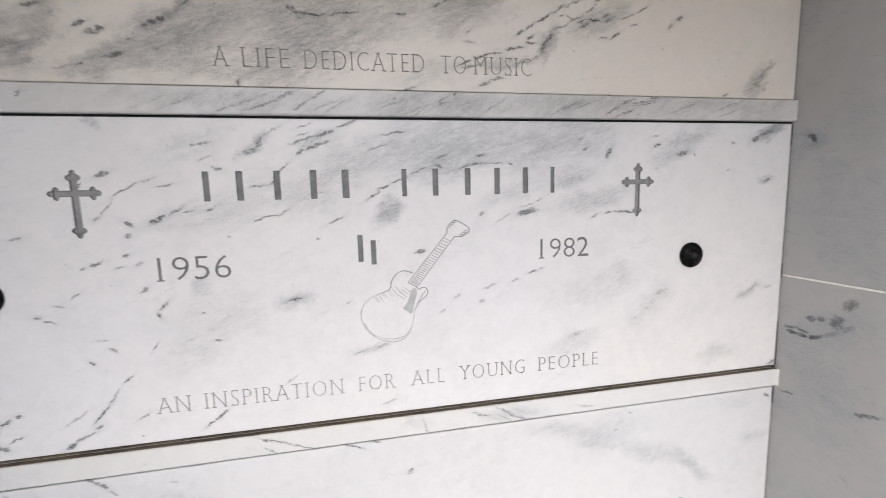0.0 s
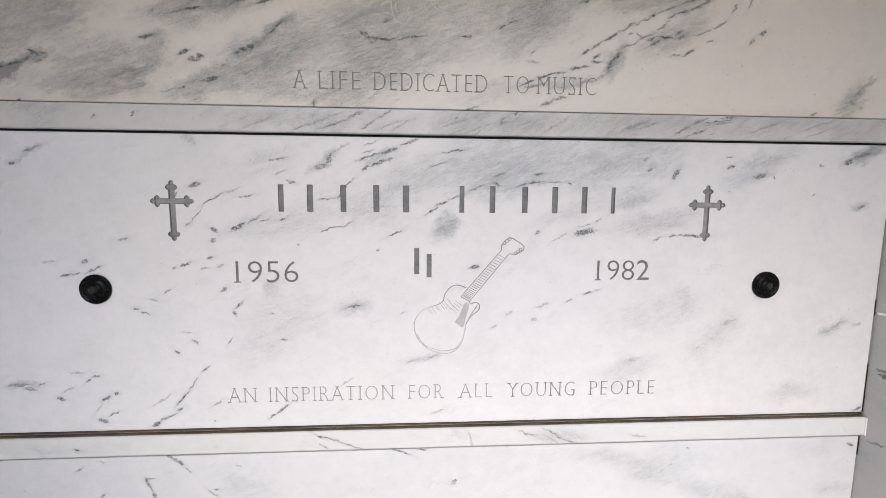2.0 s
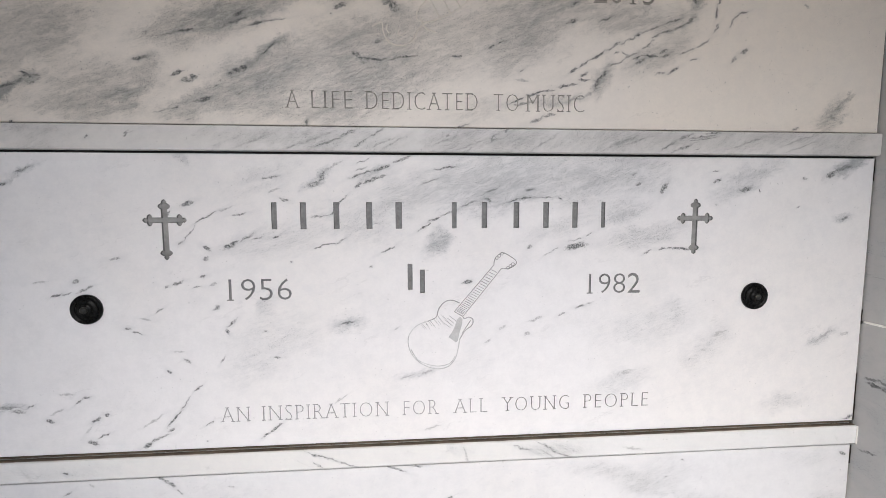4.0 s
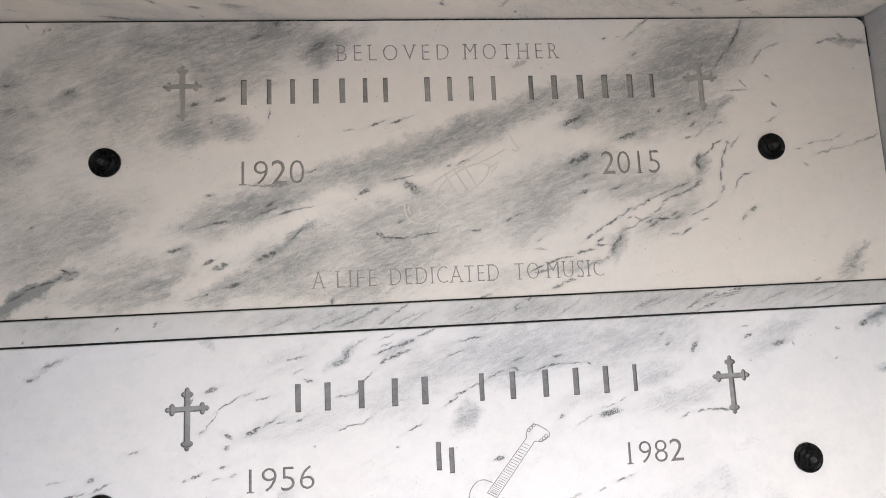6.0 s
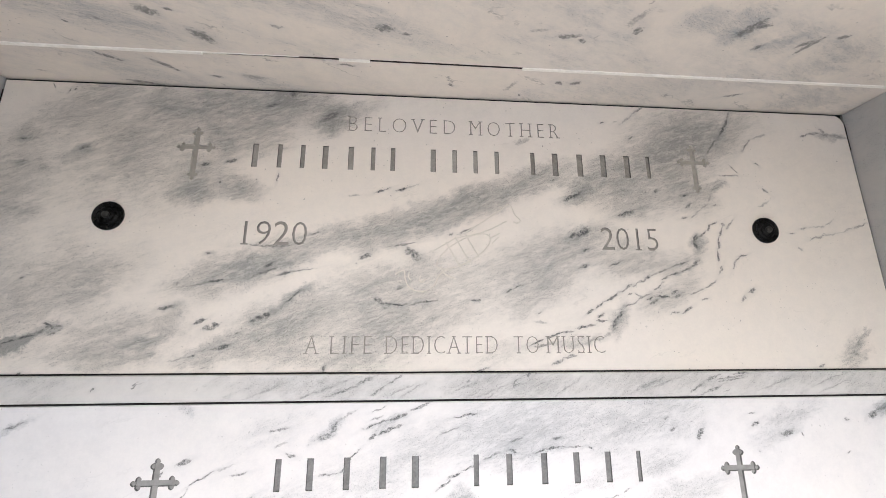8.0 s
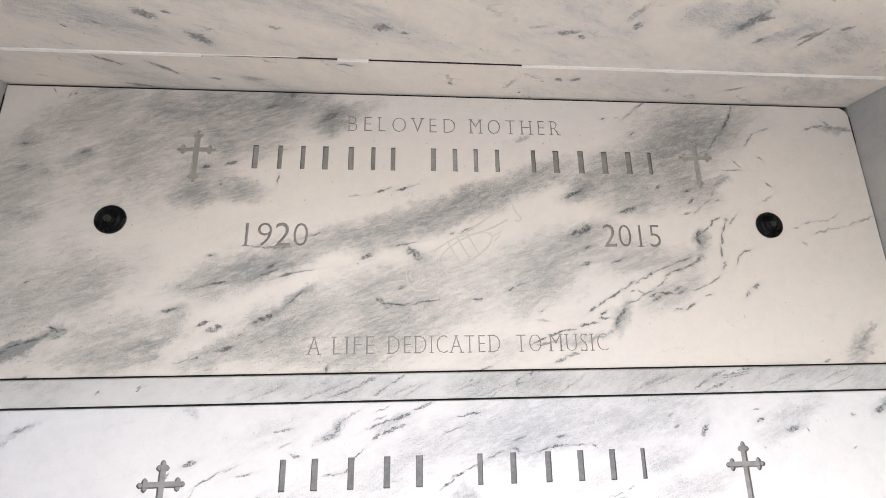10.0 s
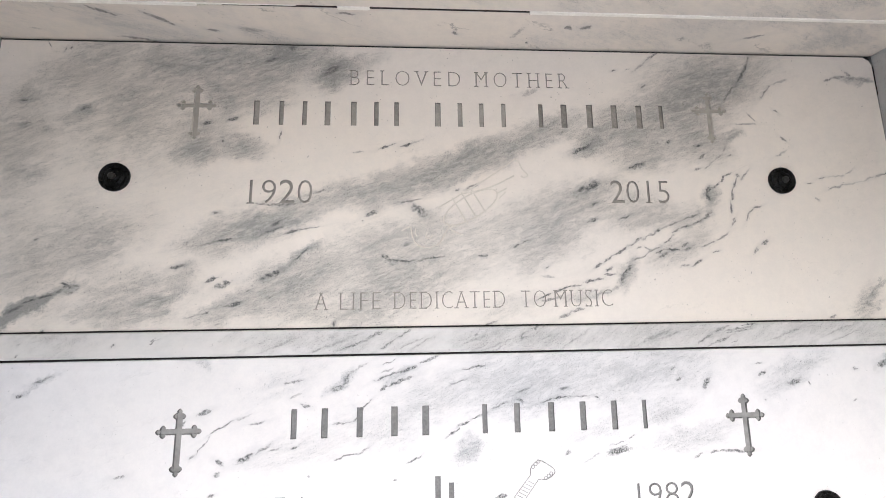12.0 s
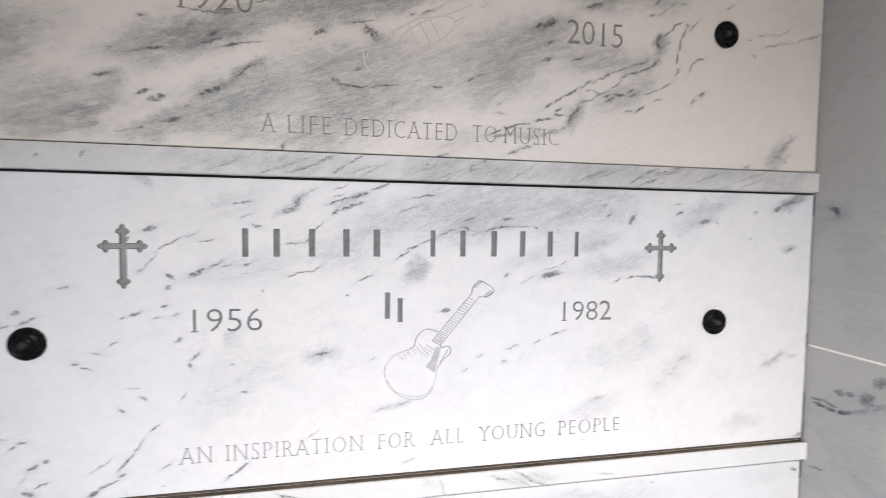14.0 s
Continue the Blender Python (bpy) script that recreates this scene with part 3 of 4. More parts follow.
d(-0.659, 0.730, -23, 0.017, 0.0021); d(-0.643, 0.717, -41, 0.016, 0.0043); m(-0.621, 0.693, -41, 0.012, 0.0025); d(-0.718, 0.670, -63, 0.009, 0.0036); d(-0.712, 0.655, -63, 0.013, 0.0029); m(-0.709, 0.673, 3, 0.010, 0.0020); d(-0.704, 0.635, -70, 0.011, 0.0034); m(-0.870, 0.706, 29, 0.011, 0.0032); w(-0.816, 0.720, -36, 0.008, 0.0029); m(-0.567, 0.633, -44, 0.019, 0.0028); m(-0.556, 0.642, 13, 0.009, 0.0021); w(-0.502, 0.701, -12, 0.010, 0.0021); d(-0.111, 0.724, -23, 0.028, 0.0022); d(-0.057, 0.730, -2, 0.014, 0.0020); d(0.632, 0.713, -34, 0.004, 0.0022); d(0.021, 0.643, 18, 0.007, 0.0032); m(0.018, 0.636, 8, 0.008, 0.0021); d(0.587, 0.667, 0, 0.004, 0.0020); m(-0.823, 0.635, 38, 0.009, 0.0029); d(1.078, 0.707, -30, 0.009, 0.0036); d(-1.000, 0.653, -18, 0.002, 0.0016)
c(0.69, 0.59, -24, 0.10, 0.025, 0.30); c(0.83, 0.53, -40, 0.09, 0.018, 0.45); c(0.49, 0.66, -22, 0.09, 0.025, 0.22)
v_rail_top = Veins()
c, d, m, w = v_rail_top.calls()
c(-0.331, 1.522, 3, 0.186, 0.0217, 0.40); c(0.099, 1.522, 3, 0.155, 0.0265, 0.34); c(0.450, 1.526, 3, 0.225, 0.0270, 0.38); c(0.851, 1.530, 1, 0.176, 0.0193, 0.25); c(-0.906, 1.532, 9, 0.063, 0.0142, 0.20)
m(-0.228, 1.523, 22, 0.050, 0.0016); w(-0.290, 1.517, 17, 0.072, 0.0021); m(-0.332, 1.500, 25, 0.016, 0.0018); d(-0.766, 1.516, 37, 0.005, 0.0018); m(-0.928, 1.551, 37, 0.014, 0.0025); w(0.177, 1.522, 24, 0.014, 0.0016); m(0.587, 1.508, 24, 0.044, 0.0022); m(0.639, 1.534, 12, 0.042, 0.0025); w(0.440, 1.521, 24, 0.043, 0.0022); w(0.473, 1.521, 25, 0.051, 0.0022); w(-0.131, 1.512, 25, 0.035, 0.0027); w(0.007, 1.516, 22, 0.035, 0.0022); d(0.661, 1.543, 1, 0.023, 0.0015); m(-0.956, 1.502, 27, 0.006, 0.0018); w(0.879, 1.526, 15, 0.048, 0.0016); w(-0.416, 1.514, 16, 0.049, 0.0025)
m(-0.260, 1.509, 24, 0.038, 0.0020); m(-0.205, 1.534, 23, 0.028, 0.0020); m(-0.181, 1.511, 32, 0.029, 0.0022); m(-0.143, 1.534, 30, 0.019, 0.0022); w(-0.103, 1.512, 26, 0.035, 0.0021); w(0.250, 1.520, 29, 0.042, 0.0021); m(0.547, 1.510, 32, 0.027, 0.0027); m(0.591, 1.534, 25, 0.027, 0.0027); w(0.430, 1.514, 20, 0.047, 0.0022); w(0.746, 1.519, 20, 0.054, 0.0021); m(0.634, 1.528, 14, 0.046, 0.0017); w(0.073, 1.510, 21, 0.045, 0.0020); w(0.889, 1.511, 19, 0.048, 0.0018)
v_rail_low = Veins()
c, d, m, w = v_rail_low.calls()
c(0.037, 0.772, 10, 0.040, 0.0148, 0.20); c(0.289, 0.758, 4, 0.078, 0.0182, 0.30); c(-0.914, 0.762, 3, 0.130, 0.0140, 0.14)
d(-0.291, 0.773, -23, 0.036, 0.0021); m(-0.222, 0.748, -17, 0.045, 0.0021); m(-0.296, 0.750, -37, 0.014, 0.0025); d(-0.863, 0.760, -6, 0.006, 0.0025); m(0.204, 0.770, -21, 0.025, 0.0025); m(0.274, 0.765, -27, 0.038, 0.0027); m(0.315, 0.746, -21, 0.040, 0.0030); w(0.267, 0.754, -28, 0.029, 0.0022); d(0.426, 0.738, -5, 0.011, 0.0020); w(0.488, 0.756, -13, 0.027, 0.0030); w(0.063, 0.757, -78, 0.024, 0.0020)
v_east = Veins()
c, d, m, w = v_east.calls()
d(-0.053, 1.4395, 51, 0.021, 0.008); c(-0.06, 1.45, 130, 0.05, 0.02, 0.4); c(-0.15, 1.25, 10, 0.12, 0.10, 0.2)
m(-0.2255, 0.759, -25, 0.035, 0.006); m(-0.041, 0.7335, -6, 0.023, 0.003); c(-0.13, 0.955, -28, 0.12, 0.035, 0.4); c(-0.12, 0.80, 60, 0.15, 0.06, 0.25)
d(-0.040, 0.911, -176, 0.020, 0.0054); d(-0.068, 0.910, -178, 0.016, 0.0054); d(-0.098, 0.915, 162, 0.023, 0.0054); m(-0.032, 0.923, 166, 0.018, 0.0040); m(-0.063, 0.923, -170, 0.021, 0.0040); m(-0.087, 0.963, 172, 0.014, 0.0080); m(-0.106, 0.967, 166, 0.011, 0.0080); m(-0.144, 0.969, 125, 0.020, 0.0146); m(-0.167, 1.019, 144, 0.020, 0.0112); w(-0.133, 0.932, 147, 0.028, 0.0067); w(-0.167, 0.955, 144, 0.023, 0.0067)
v_ceiling = Veins()
c, d, m, w = v_ceiling.calls()
m(-0.175, -0.225, -5, 0.022, 0.010); m(-0.13, -0.212, 5, 0.012, 0.004); m(0.21, -0.230, -8, 0.030, 0.006); m(0.245, -0.222, 30, 0.010, 0.006); m(0.35, -0.258, -10, 0.012, 0.010); w(0.335, -0.29, -60, 0.03, 0.008)
c(0.56, -0.285, -70, 0.05, 0.030, 0.7); m(0.58, -0.28, -60, 0.035, 0.012); m(0.60, -0.287, -20, 0.02, 0.007); c(0.70, -0.250, -45, 0.05, 0.020, 0.6); m(0.735, -0.247, -35, 0.018, 0.006); c(0.66, -0.235, -40, 0.03, 0.012, 0.4); m(0.64, -0.232, -50, 0.012, 0.006); m(0.80, -0.27, -20, 0.012, 0.006); c(0.47, -0.29, -10, 0.05, 0.03, 0.4)
m(-0.635, -0.238, 20, 0.026, 0.010); m(-0.59, -0.243, 8, 0.012, 0.003); d(-0.812, -0.199, 25, 0.006, 0.002); m(-0.56, -0.175, 40, 0.03, 0.012); w(0.15, -0.245, -10, 0.02, 0.004)
w(-0.50, -0.045, 10, 0.03, 0.006); m(0.25, -0.075, 20, 0.012, 0.006); m(0.29, -0.080, -15, 0.014, 0.006); m(-0.27, -0.106, -5, 0.02, 0.004); d(0.16, -0.02, 0, 0.003, 0.003); w(0.13, -0.055, -60, 0.02, 0.006); m(0.72, -0.06, -15, 0.025, 0.004); m(-0.02, -0.05, 20, 0.01, 0.004); c(0.4, -0.06, -10, 0.3, 0.04, 0.2)
m(-0.798, -0.094, 29, 0.030, 0.005); m(-0.692, -0.077, 44, 0.037, 0.005); m(-0.590, -0.042, 13, 0.014, 0.003); m(-0.778, -0.006, 7, 0.041, 0.005); m(-0.394, -0.213, 14, 0.012, 0.004); m(0.748, -0.242, -67, 0.031, 0.006); c(-0.75, -0.05, 30, 0.20, 0.05, 0.25); c(-0.75, -0.22, 15, 0.25, 0.05, 0.25); c(0.85, -0.22, -50, 0.10, 0.05, 0.3); c(0.95, -0.06, -30, 0.10, 0.05, 0.3)

marble_top = marble("marble_ivory", v_top, base=(0.81, 0.755, 0.683), grey=(0.305, 0.30, 0.277), cloud=0.10, dense=2.1, pitted=0.5, crisp=0.7, lines=0.10, seed=1.3)
marble_mid = marble("marble_white", v_mid, dense=1.35, mottle=0.07, base=(0.795, 0.783, 0.781), crisp=0.8, cloud=0.05, lines=0.10, seed=4.1)
marble_low = marble("marble_white_low", v_low, mottle=0.10, base=(0.70, 0.697, 0.706), cloud=0.06, lines=0.1, seed=7.7)
marble_rail_top = marble("marble_rail_grey", v_rail_top, mottle=0.18, grey=(0.33, 0.33, 0.32), base=(0.68, 0.665, 0.645), cloud=0.4, lines=0.85, seed=2.2, angle=30)
marble_rail_low = marble("marble_rail_white", v_rail_low, base=(0.72, 0.718, 0.712), cloud=0.12, lines=0.15, seed=9.2, angle=-20)
# side walls' base is darkened to put their and the corners' shade into colour
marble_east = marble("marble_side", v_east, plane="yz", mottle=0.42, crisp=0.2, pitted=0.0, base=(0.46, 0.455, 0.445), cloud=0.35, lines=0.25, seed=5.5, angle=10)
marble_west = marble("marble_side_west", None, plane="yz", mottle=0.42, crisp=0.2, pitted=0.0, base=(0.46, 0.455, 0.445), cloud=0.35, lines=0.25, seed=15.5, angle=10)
marble_ceiling = marble("marble_ceiling", v_ceiling, plane="xy", mottle=0.12, pitted=0.5, crisp=0.25, base=(0.82, 0.755, 0.675), cloud=0.5, lines=0.5, seed=3.6, angle=20, rough=0.38)
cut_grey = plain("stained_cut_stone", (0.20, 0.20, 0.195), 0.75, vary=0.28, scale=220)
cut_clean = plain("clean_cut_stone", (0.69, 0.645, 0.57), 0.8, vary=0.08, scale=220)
# walls of the engraved cuts: dark colour standing in for their shaded edges
cut_wall = plain("shaded_cut_edge", (0.19, 0.18, 0.16), 0.8, vary=0.35, scale=220)
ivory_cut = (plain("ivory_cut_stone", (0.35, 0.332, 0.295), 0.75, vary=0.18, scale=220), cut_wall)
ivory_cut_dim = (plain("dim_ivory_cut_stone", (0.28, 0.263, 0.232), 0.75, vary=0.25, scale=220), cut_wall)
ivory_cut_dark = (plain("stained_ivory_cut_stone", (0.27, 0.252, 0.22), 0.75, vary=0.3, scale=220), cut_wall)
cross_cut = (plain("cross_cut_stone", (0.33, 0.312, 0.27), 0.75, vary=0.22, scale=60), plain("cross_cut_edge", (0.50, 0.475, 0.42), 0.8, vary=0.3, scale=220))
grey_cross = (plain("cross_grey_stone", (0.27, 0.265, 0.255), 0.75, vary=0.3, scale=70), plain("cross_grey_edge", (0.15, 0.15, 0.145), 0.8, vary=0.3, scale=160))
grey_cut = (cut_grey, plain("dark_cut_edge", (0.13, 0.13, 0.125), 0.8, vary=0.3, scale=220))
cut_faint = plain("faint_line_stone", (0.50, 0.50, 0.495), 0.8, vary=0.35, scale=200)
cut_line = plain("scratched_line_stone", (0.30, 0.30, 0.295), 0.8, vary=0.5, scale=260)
cut_dark = plain("dark_thin_cut_stone", (0.20, 0.20, 0.195), 0.8, vary=0.3, scale=120)
# paler than cut_dark: the glare over these letters is put into the colour
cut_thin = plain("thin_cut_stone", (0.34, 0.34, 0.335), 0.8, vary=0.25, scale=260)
cut_guard = plain("frosted_cut_stone", (0.48, 0.48, 0.475), 0.85, vary=0.16, scale=300)
bronze = plain("black_bronze", (0.004, 0.004, 0.0036), 0.28, metal=0.0, vary=0.5, scale=160, shine=0.12)
bronze_worn = plain("worn_bronze", (0.026, 0.026, 0.023), 0.42, metal=0.1, vary=0.5, scale=240, shine=0.25)
caulk = plain("white_caulk", (0.93, 0.90, 0.83), 0.7, vary=0.08, scale=140, bump=0.4)
gap_black = plain("black_gap_shadow", (0.012, 0.011, 0.010), 0.9, vary=0.4, scale=120)
grime = plain("brown_grime_and_shade", (0.28, 0.235, 0.185), 0.9, vary=0.5, scale=45)
corner_grime = plain("grey_corner_grime", (0.21, 0.20, 0.18), 0.9, vary=0.7, scale=50)
brown_dirt = plain("brown_ledge_dirt", (0.12, 0.094, 0.067), 0.9, vary=0.5, scale=55)
dirt_and_shade = plain("black_joint_dirt_and_shade", (0.016, 0.012, 0.009), 0.9, vary=0.6, scale=60)
concrete = plain("rough_concrete", (0.10, 0.09, 0.08), 0.9, vary=0.3, scale=40)
paving = plain("pale_paving", (0.56, 0.547, 0.53), 0.85, vary=0.15, scale=12, depth=0.003)


# ---- mesh helpers ----
def part(name, bm, material, parent=None, label=""):
    me = bpy.data.meshes.new(name)
    bm.normal_update()
    bm.to_mesh(me)
    bm.free()
    for mt in material if isinstance(material, (list, tuple)) else (material,):
        me.materials.append(mt)
    ob = new(name, me)
    ob.parent = parent
    if label:
        tagged(ob, label)
    return ob


def box(x0, x1, y0, y1, z0, z1, bevel=0.0, bm=None, slot=0):
    """A box; its edges are rounded by bevel."""
    made = bmesh.new()
    bmesh.ops.create_cube(made, size=1.0)
    for v in made.verts:
        v.co = Vector(((x0 + x1) / 2 + v.co.x * (x1 - x0), (y0 + y1) / 2 + v.co.y * (y1 - y0), (z0 + z1) / 2 + v.co.z * (z1 - z0)))
    if bevel:
        bmesh.ops.bevel(made, geom=made.edges[:], offset=bevel, segments=2, profile=0.5, affect="EDGES")
    for f in made.faces:
        f.material_index = slot
    return made if bm is None else join(bm, made)


def join(bm, other):
    me = bpy.data.meshes.new("joined")
    other.to_mesh(me)
    other.free()
    bm.from_mesh(me)
    bpy.data.meshes.remove(me)
    return bm


def prism(outline, y0, y1):
    """A closed outline of (x, z) pushed from y0 to y1."""
    bm = bmesh.new()
    front = [bm.verts.new((x, y0, z)) for x, z in outline]
    back = [bm.verts.new((x, y1, z)) for x, z in outline]
    n = len(outline)
    bm.faces.new(front)
    bm.faces.new(back[::-1])
    for i in range(n):
        bm.faces.new((front[(i + 1) % n], front[i], back[i], back[(i + 1) % n]))
    bmesh.ops.recalc_face_normals(bm, faces=bm.faces[:])
    return bm


def smooth_line(points, closed=False, steps=6):
    """A smooth line through points."""
    p = [Vector(q) for q in points]
    n = len(p)
    out = []
    for i in range(n if closed else n - 1):
        a, b, cc, dd = (p[(i + j - 1) % n] if closed else p[min(max(i + j - 1, 0), n - 1)] for j in range(4))
        for s in range(steps):
            t = s / steps
            out.append(0.5 * (2 * b + (cc - a) * t + (2 * a - 5 * b + 4 * cc - dd) * t * t + (3 * b - a - 3 * cc + dd) * t ** 3))
    if not closed:
        out.append(p[-1])
    return out


def groove(points, width, depth, closed=False, smooth=True):
    """A cutter for a V-shaped line along points on a slab's face."""
    line = smooth_line(points, closed) if smooth else [Vector(q) for q in points]
    n = len(line)
    bm = bmesh.new()
    rings = []
    for i in range(n):
        a = line[(i - 1) % n] if closed or i else line[0]
        b = line[(i + 1) % n] if closed or i < n - 1 else line[-1]
        t = (b - a).normalized()
        s = Vector((-t.y, t.x)) * width / 2
        q = line[i]
        rings.append([bm.verts.new((q.x + s.x * f, y, q.y + s.y * f)) for f, y in ((1.4, -0.004), (1.02, 0.0), (0.3, depth), (-0.3, depth), (-1.02, 0.0), (-1.4, -0.004))])
    for i in range(n if closed else n - 1):
        r, q = rings[i], rings[(i + 1) % n]
        for j in range(6):
            bm.faces.new((r[j], r[(j + 1) % 6], q[(j + 1) % 6], q[j]))
    if not closed:
        bm.faces.new(rings[0])
        bm.faces.new(rings[-1][::-1])
    bmesh.ops.recalc_face_normals(bm, faces=bm.faces[:])
    return bm


def glyphs(text, x0, x1, z0, z1, depth, lean, weight=0.0, space=1.16, thin=0.018):
    """A cutter for engraved letters that fill the given rectangle of a slab's face, with sloping sides."""
    cu = bpy.data.curves.new("letters", "FONT")
    cu.body, cu.size, cu.resolution_u = text, 1.0, 3
    cu.extrude, cu.offset = 0.05, weight
    cu.space_character = space
    ob = new("letters", cu)
    dg = bpy.context.evaluated_depsgraph_get()
    me = bpy.data.meshes.new_from_object(ob.evaluated_get(dg))
    bm = bmesh.new()
    bm.from_mesh(me)
    bpy.data.objects.remove(ob)
    bpy.data.curves.remove(cu)
    bpy.data.meshes.remove(me)
    bmesh.ops.remove_doubles(bm, verts=bm.verts[:], dist=1e-5)
    bm.normal_update()
    slim = {}
    for v in bm.verts:
        out = sum((f.normal for f in v.link_faces if abs(f.normal.z) < 0.5), Vector())
        slim[v] = out.normalized().y * thin if out.length > 0.2 else 0.0
    for v in bm.verts:
        v.co.y -= slim[v]
    lo = Vector((min(v.co.x for v in bm.verts), min(v.co.y for v in bm.verts)))
    hi = Vector((max(v.co.x for v in bm.verts), max(v.co.y for v in bm.verts)))
    bm.normal_update()
    slope = {}
    for v in bm.verts:
        walls = [f.normal for f in v.link_faces if abs(f.normal.z) < 0.5]
        away = sum(walls, Vector()) if walls else Vector()
        slope[v] = away.normalized() * -lean if v.co.z > 0 and away.length > 0.2 else Vector()
    for v in bm.verts:
        q = v.co + slope[v]
        y = depth if q.z > 0 else -0.004
        v.co = Vector((x0 + (q.x - lo.x) / (hi.x - lo.x) * (x1 - x0), y, z0 + (q.y - lo.y) / (hi.y - lo.y) * (z1 - z0)))
    bmesh.ops.reverse_faces(bm, faces=bm.faces[:])
    # serifs: a thin foot across every narrow stem end at the base and the head line
    feet = []
    h = z1 - z0
    ends = set()
    for e in bm.edges:
        p, q = e.verts[0].co, e.verts[1].co
        if p.y > 0 or q.y > 0 or abs(p.z - q.z) > h * 0.01 or not h * 0.04 < abs(p.x - q.x) < h * 0.30:
            continue
        if abs(p.z - z0) < h * 0.04 or (abs(p.z - z1) < h * 0.04 and not text.isdigit()):
            ends.add((round((p.x + q.x) / 2, 5), p.z < (z0 + z1) / 2, round(abs(p.x - q.x), 5)))
    for x, foot, wide in sorted(ends):
        half, zz = wide / 2 + h * 0.085, (z0 + h * 0.004 if foot else z1 - h * 0.056)
        feet.append(prism([(x - half, zz), (x + half, zz), (x + half * 0.94, zz + h * 0.052), (x - half * 0.94, zz + h * 0.052)], -0.0045, depth * 0.7))
    return bm, feet


def islands(bm):
    """The separate pieces of a mesh, from left to right."""
    left, out = set(bm.faces), []
    bm.faces.index_update()
    while left:
        grown, edge = set(), [next(iter(left))]
        while edge:
            f = edge.pop()
            if f in left:
                left.discard(f)
                grown.add(f.index)
                edge += [g for e in f.edges for g in e.link_faces if g in left]
        one = bm.copy()
        bmesh.ops.delete(one, geom=[f for f in one.faces if f.index not in grown], context="FACES")
        out.append((min(v.co.x for v in one.verts), min(v.co.z for v in one.verts), one))
    bm.free()
    return [o for *_, o in sorted(out, key=lambda q: q[:2])]


def lettering(text, x0, x1, z0, z1, depth=0.0025, weight=0.0, space=1.16, thin=0.018):
    """The cutters of a word, letter by letter: each with sloping sides, or upright ones in its stead."""
    tries = []
    for lean, heavy, slim in ((0.015, weight, thin), (0.0, weight, thin), (0.0, weight * 0.7, 0.0), (0.0, 0.0, 0.0)):
        bm, more = glyphs(text, x0, x1, z0, z1, depth, lean, heavy, space, slim)
        tries.append(islands(bm))
        if len(tries) == 1:
            feet = more
        else:
            for spare in more:
                spare.free()
    return list(zip(*tries)) + feet


def sunk(outline, y0, y1, inset):
    """A closed outline pushed from y0 to y1, its far end drawn in on all sides."""
    mx = sum(p[0] for p in outline) / len(outline)
    mz = sum(p[1] for p in outline) / len(outline)
    bm = prism(outline, y0, y1)
    for v in bm.verts:
        if v.co.y > (y0 + y1) / 2:
            dx, dz = v.co.x - mx, v.co.z - mz
            v.co.x -= math.copysign(min(inset, abs(dx)), dx) if abs(dx) > 1e-6 else 0.0
            v.co.z -= math.copysign(min(inset, abs(dz)), dz) if abs(dz) > 1e-6 else 0.0
    return bm


def bars(cells, z0, z1, fill=0.31, depth=0.003):
    """A cutter for a row of plain upright bars, one in each cell."""
    bm = bmesh.new()
    for a, b in cells:
        mid, h = (a + b) / 2, (b - a) / 2 * fill
        join(bm, sunk([(mid - h, z0), (mid + h, z0), (mid + h, z1), (mid - h, z1)], -0.004, depth, 0.0022))
    return bm


def disc(x, z, r, y0, y1, n=14, squash=1.0):
    return sunk([(x + r * math.cos(2 * math.pi * (i + 0.5) / n), z + squash * r * math.sin(2 * math.pi * (i + 0.5) / n)) for i in range(n)], y0, y1, 0.0020)


def budded_cross(x, z0, z1, half, zc, depth=0.004):
    """Cutters for a cross whose arms end in three round buds."""
    out = [sunk([(x - 0.0080, z0 + 0.009), (x + 0.0080, z0 + 0.009), (x + 0.0080, z1 - 0.009), (x - 0.0080, z1 - 0.009)], -0.004, depth, 0.0020)]
    out.append(sunk([(x - half + 0.009, zc - 0.0072), (x + half - 0.009, zc - 0.0072), (x + half - 0.009, zc + 0.0072), (x - half + 0.009, zc + 0.0072)], -0.0041, depth + 0.0004, 0.0022))
    for ux, uz, ex, ez in ((0, 1, x, z1), (0, -1, x, z0), (1, 0, x + half, zc), (-1, 0, x - half, zc)):
        out.append(disc(ex - ux * 0.0072, ez - uz * 0.0072, 0.0070, -0.0042, depth - 0.0010))
        for s in (1, -1):
            out.append(disc(ex - ux * 0.0170 + s * uz * 0.0075, ez - uz * 0.0170 + s * ux * 0.0075, 0.0072, -0.0043 - 0.0001 * s, depth - 0.0007 + 0.0002 * s))
    return out


